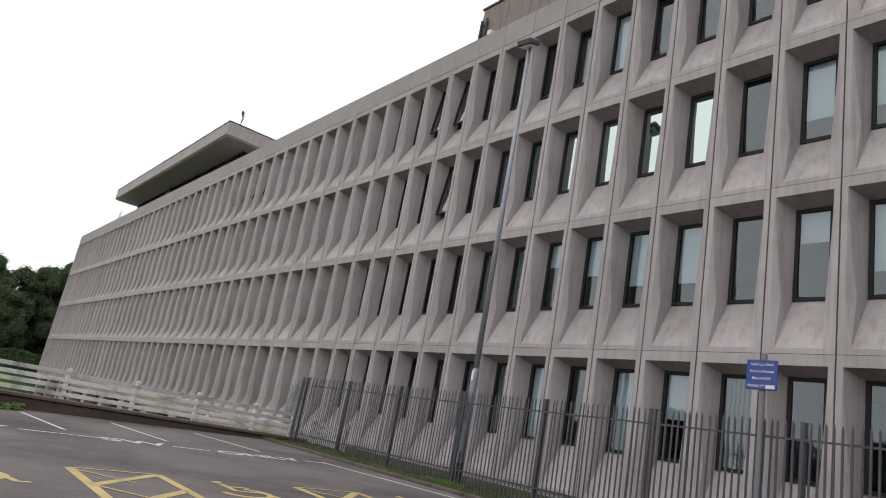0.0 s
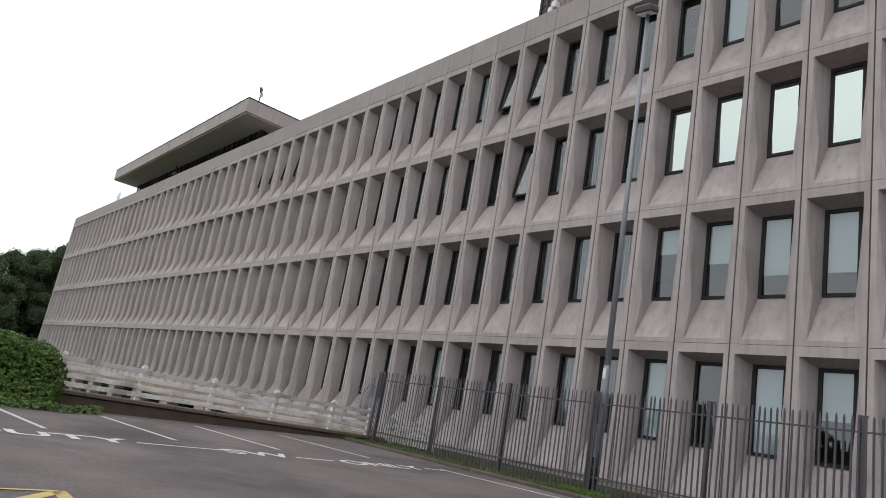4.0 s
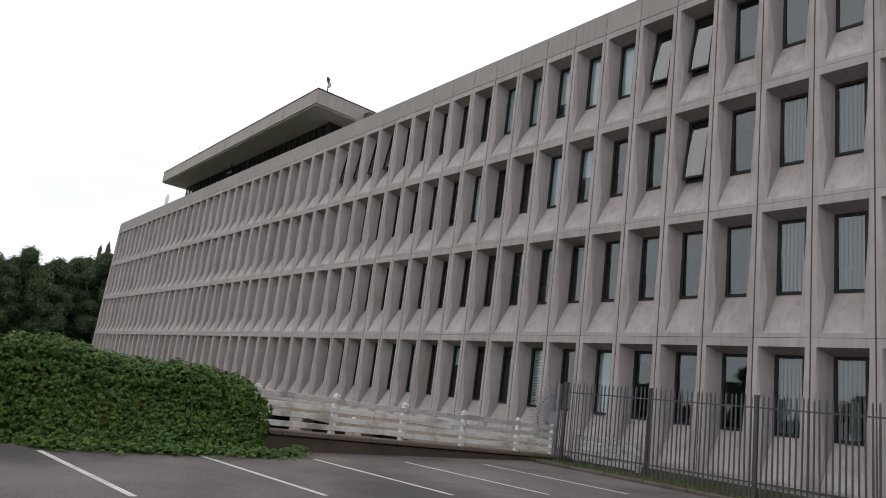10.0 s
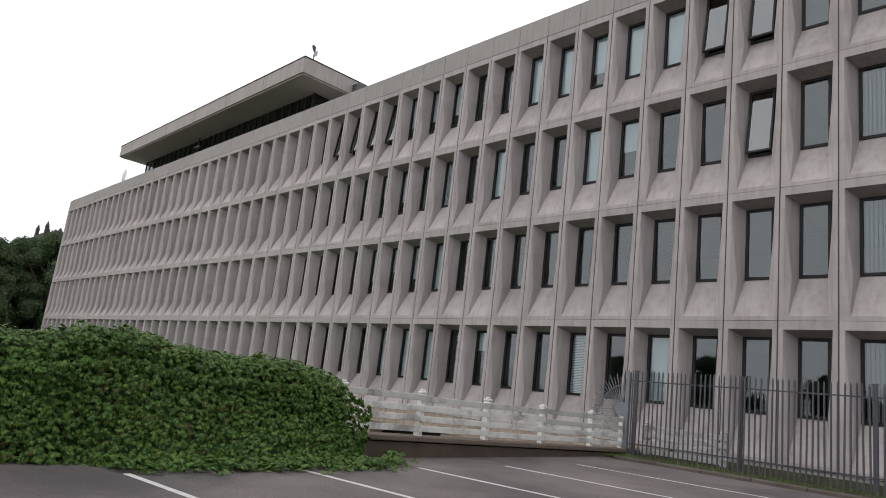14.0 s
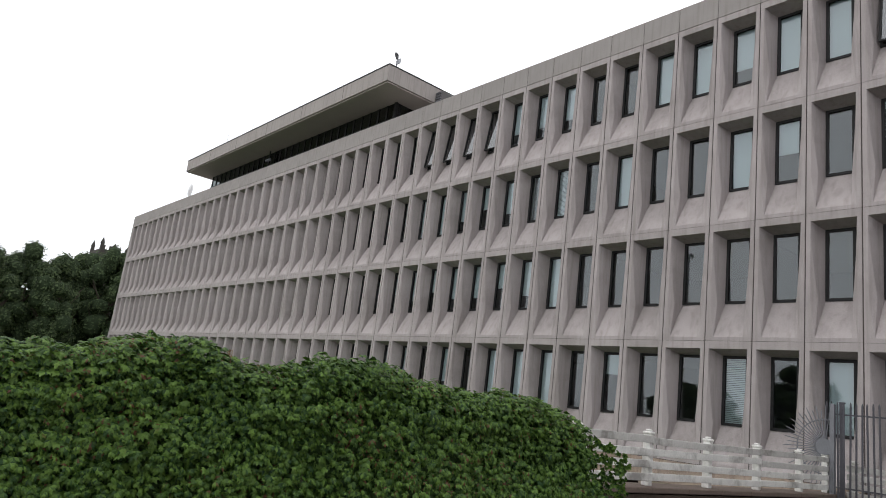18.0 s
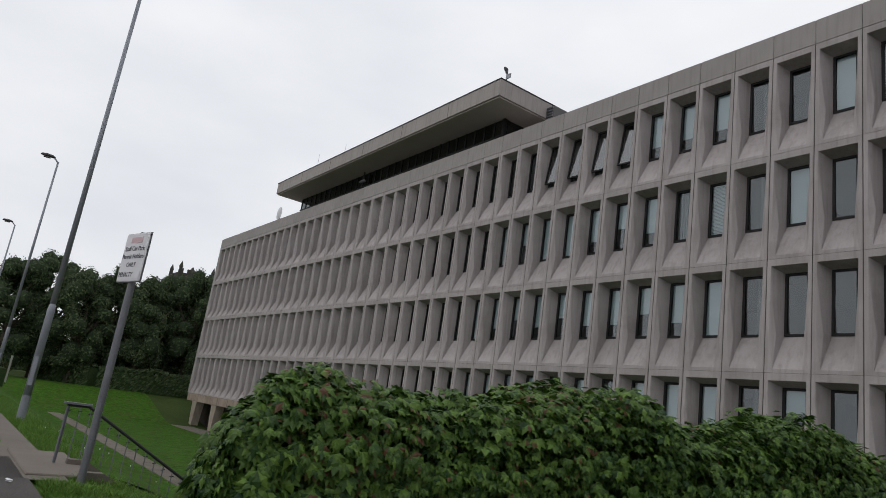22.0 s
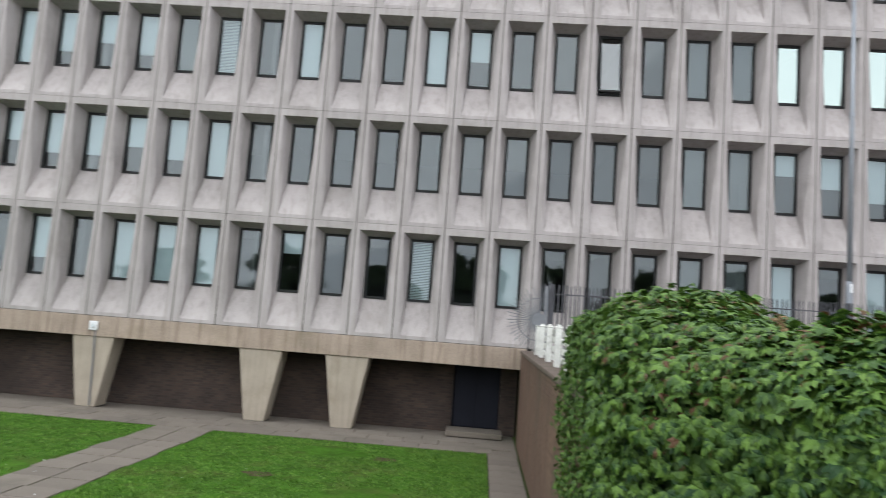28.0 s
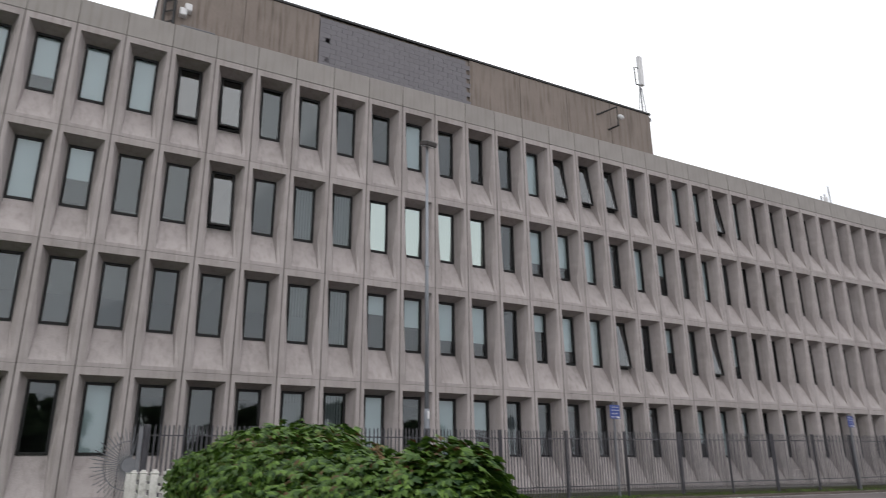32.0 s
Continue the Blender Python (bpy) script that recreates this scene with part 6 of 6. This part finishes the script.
for i in range(30):
    x = 1.0 + i * 0.42
    part("clerestory_pane", boxed(x, -2.5, zu(x) - 0.62, x + 0.30, -2.46, zu(x) - 0.18), CREAM if i < 13 else (GREEN if i in (13, 14, 24) else CREAM), hall)
for x0, x1, z0, z1 in ((0.45, 0.85, 1.15, 2.15), (2.35, 2.8, 1.15, 2.05), (4.05, 4.5, 1.1, 2.15), (4.95, 5.45, 1.05, 2.2), (7.6, 8.4, 1.0, 2.2), (9.2, 10.0, 1.0, 2.2)):
    w = part("window", boxed(x0, -0.02, z0, x1, 0.03, z1), BLACK, hall)
    part("window_frame", boxed(x0 - 0.04, 0.0, z0 - 0.05, x1 + 0.04, 0.06, z0), FRAME, w)
    part("mullion", boxed((x0 + x1) / 2 - 0.02, 0.03, z0, (x0 + x1) / 2 + 0.02, 0.05, z1), FRAME, w)
dr = part("door", boxed(1.5, -0.02, 0.15, 2.0, 0.05, 2.15), GREEN, hall, "bright green door")
part("door_frame", boxed(1.44, 0.0, 0.15, 1.5, 0.07, 2.2), GREEN, dr)
part("door_frame", boxed(2.0, 0.0, 0.15, 2.06, 0.07, 2.2), GREEN, dr)
for x, z in ((2.2, 3.05), (1.45, 2.75)):
    part("wall_lamp", boxed(x - 0.12, 0.02, z, x + 0.12, 0.2, z + 0.10, 0.02), SIGNWHITE, hall)
part("rain_pipe", tubed([(3.6, 0.06, 0.0), (3.6, 0.06, 3.8)], 0.05, 8), BLACK, hall)
hv = Matrix.Translation((43.45, 3.0, 0)) @ pose(0, 0, 0, 0, 0, math.degrees(math.atan2(-8.4, 3.25)))
vb = bmesh.new()
vsq = [vb.verts.new((hv @ Vector((x, yy, 0))).to_2d().to_3d() + Vector((0, 0, zz))) for x, yy, zz in ((-2.5, 0.0, 0.95), (22, 0.0, 0.62), (22, -3.0, 0.48), (-2.5, -2.2, 0.84))]
vb.faces.new(vsq)
tagged(part("hall_verge", vb, GRASS), "strip of mown grass before the brick hall", "grass", kind="structure")
for i in range(6):
    px, py, _ = hv @ Vector((0.6 + i * 2.1, -2.2, 0))
    bl = tagged(empty("bollard", (px, py, upper(px, py))), "short dark timber bollard on the verge", "bollard", "bollards on the verge")
    part("stake", boxed(-0.07, -0.07, -0.2, 0.07, 0.07, 0.85, 0.015), BARK, bl)
vs, fs = [], []
for _ in range(500):
    px, py, _ = hv @ Vector((random.Random(_).uniform(2.2, 4.6), -0.7 + 0.2 * math.sin(_), 0))
    k = len(vs)
    q = Vector((px, py, 0.82 + 0.25 * ((_ * 37) % 100) / 100))
    vs += [tuple(q), tuple(q + Vector((0.06, 0.02, 0.03))), tuple(q + Vector((0.0, 0.05, 0.06)))]
    fs.append((k, k + 1, k + 2))
tagged(soup("flower_bed", vs, fs, ORANGE), "low bed of orange flowers by the hall", "flowers", kind="stuff")
tx, ty, _ = hv @ Vector((9.6, -1.6, 0))
tree(tx, ty, 0.4, 7.4, 6.2, 171, TREE_LEAF_B, 5200, "full green tree before the brick hall", low=0.10, leaf=0.20)
for i, (tx, ty, th) in enumerate(((62, 22, 9.5), (67, 18, 8.6), (72, 14, 8.2))):
    tree(tx, ty, 0.5, th, 8.0, 180 + i, TREE_LEAF, 3600, "dark tree behind the brick hall", low=0.08, leaf=0.26)

# ---- what lies behind the camera: the far side of the car park ----
leafy_bank("boundary_hedge", [(-60, -62), (-20, -66), (20, -66), (70, -60), (110, -40)], 3.0, 3.2, TREE_LEAF, 12, 31, "tall boundary hedge across the car park", leaf=0.45)
for i, (tx, ty, th) in enumerate(((-34, -52, 8.5), (-22, -50, 9.5), (-12, -54, 8), (-3, -49, 8.5), (6, -52, 9.5), (15, -50, 8), (24, -53, 9), (36, -56, 9))):
    tree(tx, ty, -0.7, th, 9.0, 200 + i, TREE_LEAF, 2600, "broadleaf tree on the car park's far side", low=0.05, leaf=0.34)

# ---- litter in the gutter ----
for lx, ly, s in ((-4.5, -17.08, 0.07), (-5.3, -16.62, 0.05), (-3.9, -17.06, 0.04)):
    lb = bmesh.new()
    bmesh.ops.create_icosphere(lb, subdivisions=2, radius=s * 0.62)
    for v in lb.verts:
        k = 1.0 + 1.5 * noise3(v.co.x * 40, v.co.y * 40, v.co.z * 40 + lx, 1.0)
        v.co = Vector((v.co.x * k * 1.25, v.co.y * k * 0.75, max(v.co.z * k * 0.7, -0.006)))
    ob = part("litter", lb, LITTER, at=pose(lx, ly, upper(lx, ly) + (0.012 if ly < -16.95 else 0.10), 0, 0, 40))
    tagged(ob, "crumpled white paper litter by the kerb", "litter")
vs, fs = [], []
for _ in range(700):
    x, y = -4.1 + rng.gauss(0, 0.14), -17.04 + rng.gauss(0, 0.04)
    blade(vs, fs, x, y, upper(x, y), rng.uniform(0.02, 0.06), rng, 2.0)
tagged(soup("dry_straw", vs, fs, STRAW), "tuft of dry straw in the gutter", "straw", kind="stuff")

# ---- lawn tufts, clover flowers, weeds ----
rng = random.Random(77)
vs, fs = [], []
for _ in range(70000):
    x, y = -0.95 - 22.0 * rng.random() ** 1.4, rng.uniform(-10.5, -1.8)
    if -9.05 < x < -7.45 or noise3(x, y, 0, 0.5) < -0.42:
        continue
    h = rng.uniform(0.02, 0.055) * (0.7 + max(0.0, noise3(x, y, 3, 0.9)))
    a = rng.uniform(0, 6.28)
    dx, dy = math.cos(a) * 0.012, math.sin(a) * 0.012
    z = height(x, y)
    k = len(vs)
    vs += [(x - dx, y - dy, z), (x + dx, y + dy, z), (x + rng.gauss(0, 0.03), y + rng.gauss(0, 0.03), z + h)]
    fs.append((k, k + 1, k + 2))
tagged(soup("lawn_grass", vs, fs, BLADE), "short mown grass of the sunken lawn", "grass", kind="stuff")
bare = tagged(empty("bare_patches"), "bare brown patches worn in the lawn", "soil", kind="structure")
for px, py, ra, rb in ((-15.6, -5.2, 0.85, 0.42), (-12.5, -6.8, 0.7, 0.30), (-5.2, -5.6, 0.28, 0.2), (-3.2, -3.4, 0.25, 0.2)):
    ring = [(px, py, LAWN + 0.012)]
    for k in range(24):
        a = 2 * math.pi * k / 24
        w = 1 + 0.5 * noise3(math.cos(a), math.sin(a), px, 2.0)
        ring.append((px + ra * w * math.cos(a), py + rb * w * math.sin(a), LAWN + 0.006))
    soup("patch", ring, [(0, 1 + k, 1 + (k + 1) % 24) for k in range(24)], BARESOIL, bare)
vs, fs = [], []
for _ in range(60):
    x, y = rng.uniform(-12, -1.5), rng.uniform(-16.0, -4.0)
    if y > -11 and rng.random() < 0.5:
        continue
    z, s = height(x, y) + (0.10 if y < -13 else 0.03), rng.uniform(0.008, 0.014)
    k = len(vs)
    vs += [(x + s * math.cos(a), y + s * math.sin(a), z) for a in (i * 1.0472 for i in range(6))] + [(x, y, z + s * 0.7), (x, y, z - 0.02)]
    fs += [(k + i, k + (i + 1) % 6, k + 6) for i in range(6)] + [(k + i, k + 7, k + (i + 1) % 6) for i in range(6)]
tagged(soup("clover_flowers", vs, fs, LITTER), "small white clover flowers in the grass", "flowers", kind="stuff")
vs, fs = [], []
for wx, wy, spread, count in ((7.2, -2.35, 0.28, 500), (13.45, -2.5, 0.2, 200), (-9.4, -16.55, 0.5, 420), (-11.5, -16.6, 0.4, 300), (-13.4, -16.62, 0.5, 300), (0.75, -3.0, 0.35, 240)):
    for _ in range(count):
        x, y = wx + rng.gauss(0, spread), wy + rng.gauss(0, 0.07)
        blade(vs, fs, x, y, upper(x, y) + 0.03, rng.uniform(0.03, 0.12), rng, 0.6)
tagged(soup("kerb_weeds", vs, fs, BLADE), "weeds growing along kerbs and post feet", "weeds", kind="stuff")

# ---- bricks of the retaining wall's lawn side ----
BL, BC = 0.196, 0.0652
brick_me = mesh_of("brick", boxed(-0.171, 0.004, 0.004, -0.158, BL - 0.004, BC - 0.004, 0.002), WALLPIECE)
vs, fs = [], []
single = 0
for row in range(36):
    z = LAWN - 0.02 + row * BC
    for i in range(84):
        y = -16.08 + i * BL + (BL / 2 if row % 2 else 0)
        if y > -0.26 or z < height(-0.5, y) - 0.1 or z > 0.82 - BC:
            continue
        if -10.2 < y < -8.1 and single < 300:
            part("brick", brick_me, None, wall, at=(0, y, z))
            single += 1
            continue
        k = len(vs)
        j = rng.uniform(-0.002, 0.002)
        a, b, c, d = y + 0.004, y + BL - 0.004, z + 0.004, z + BC - 0.004
        vs += [(-0.158, a, c), (-0.158, b, c), (-0.158, b, d), (-0.158, a, d), (-0.170 + j, a + 0.002, c + 0.002), (-0.170 + j, b - 0.002, c + 0.002), (-0.170 + j, b - 0.002, d - 0.002), (-0.170 + j, a + 0.002, d - 0.002)]
        fs += [(k + 4, k + 7, k + 6, k + 5), (k, k + 4, k + 5, k + 1), (k + 1, k + 5, k + 6, k + 2), (k + 2, k + 6, k + 7, k + 3), (k + 3, k + 7, k + 4, k)]
tagged(soup("brickwork", vs, fs, WALLPIECE, wall), kind="stuff")

# ---- from plan units to metres ----
for ob in list(scene.objects):
    if ob.parent is None and ob.type in ("MESH", "EMPTY"):
        ob.matrix_basis = Matrix.Scale(SCALE, 4) @ ob.matrix_basis
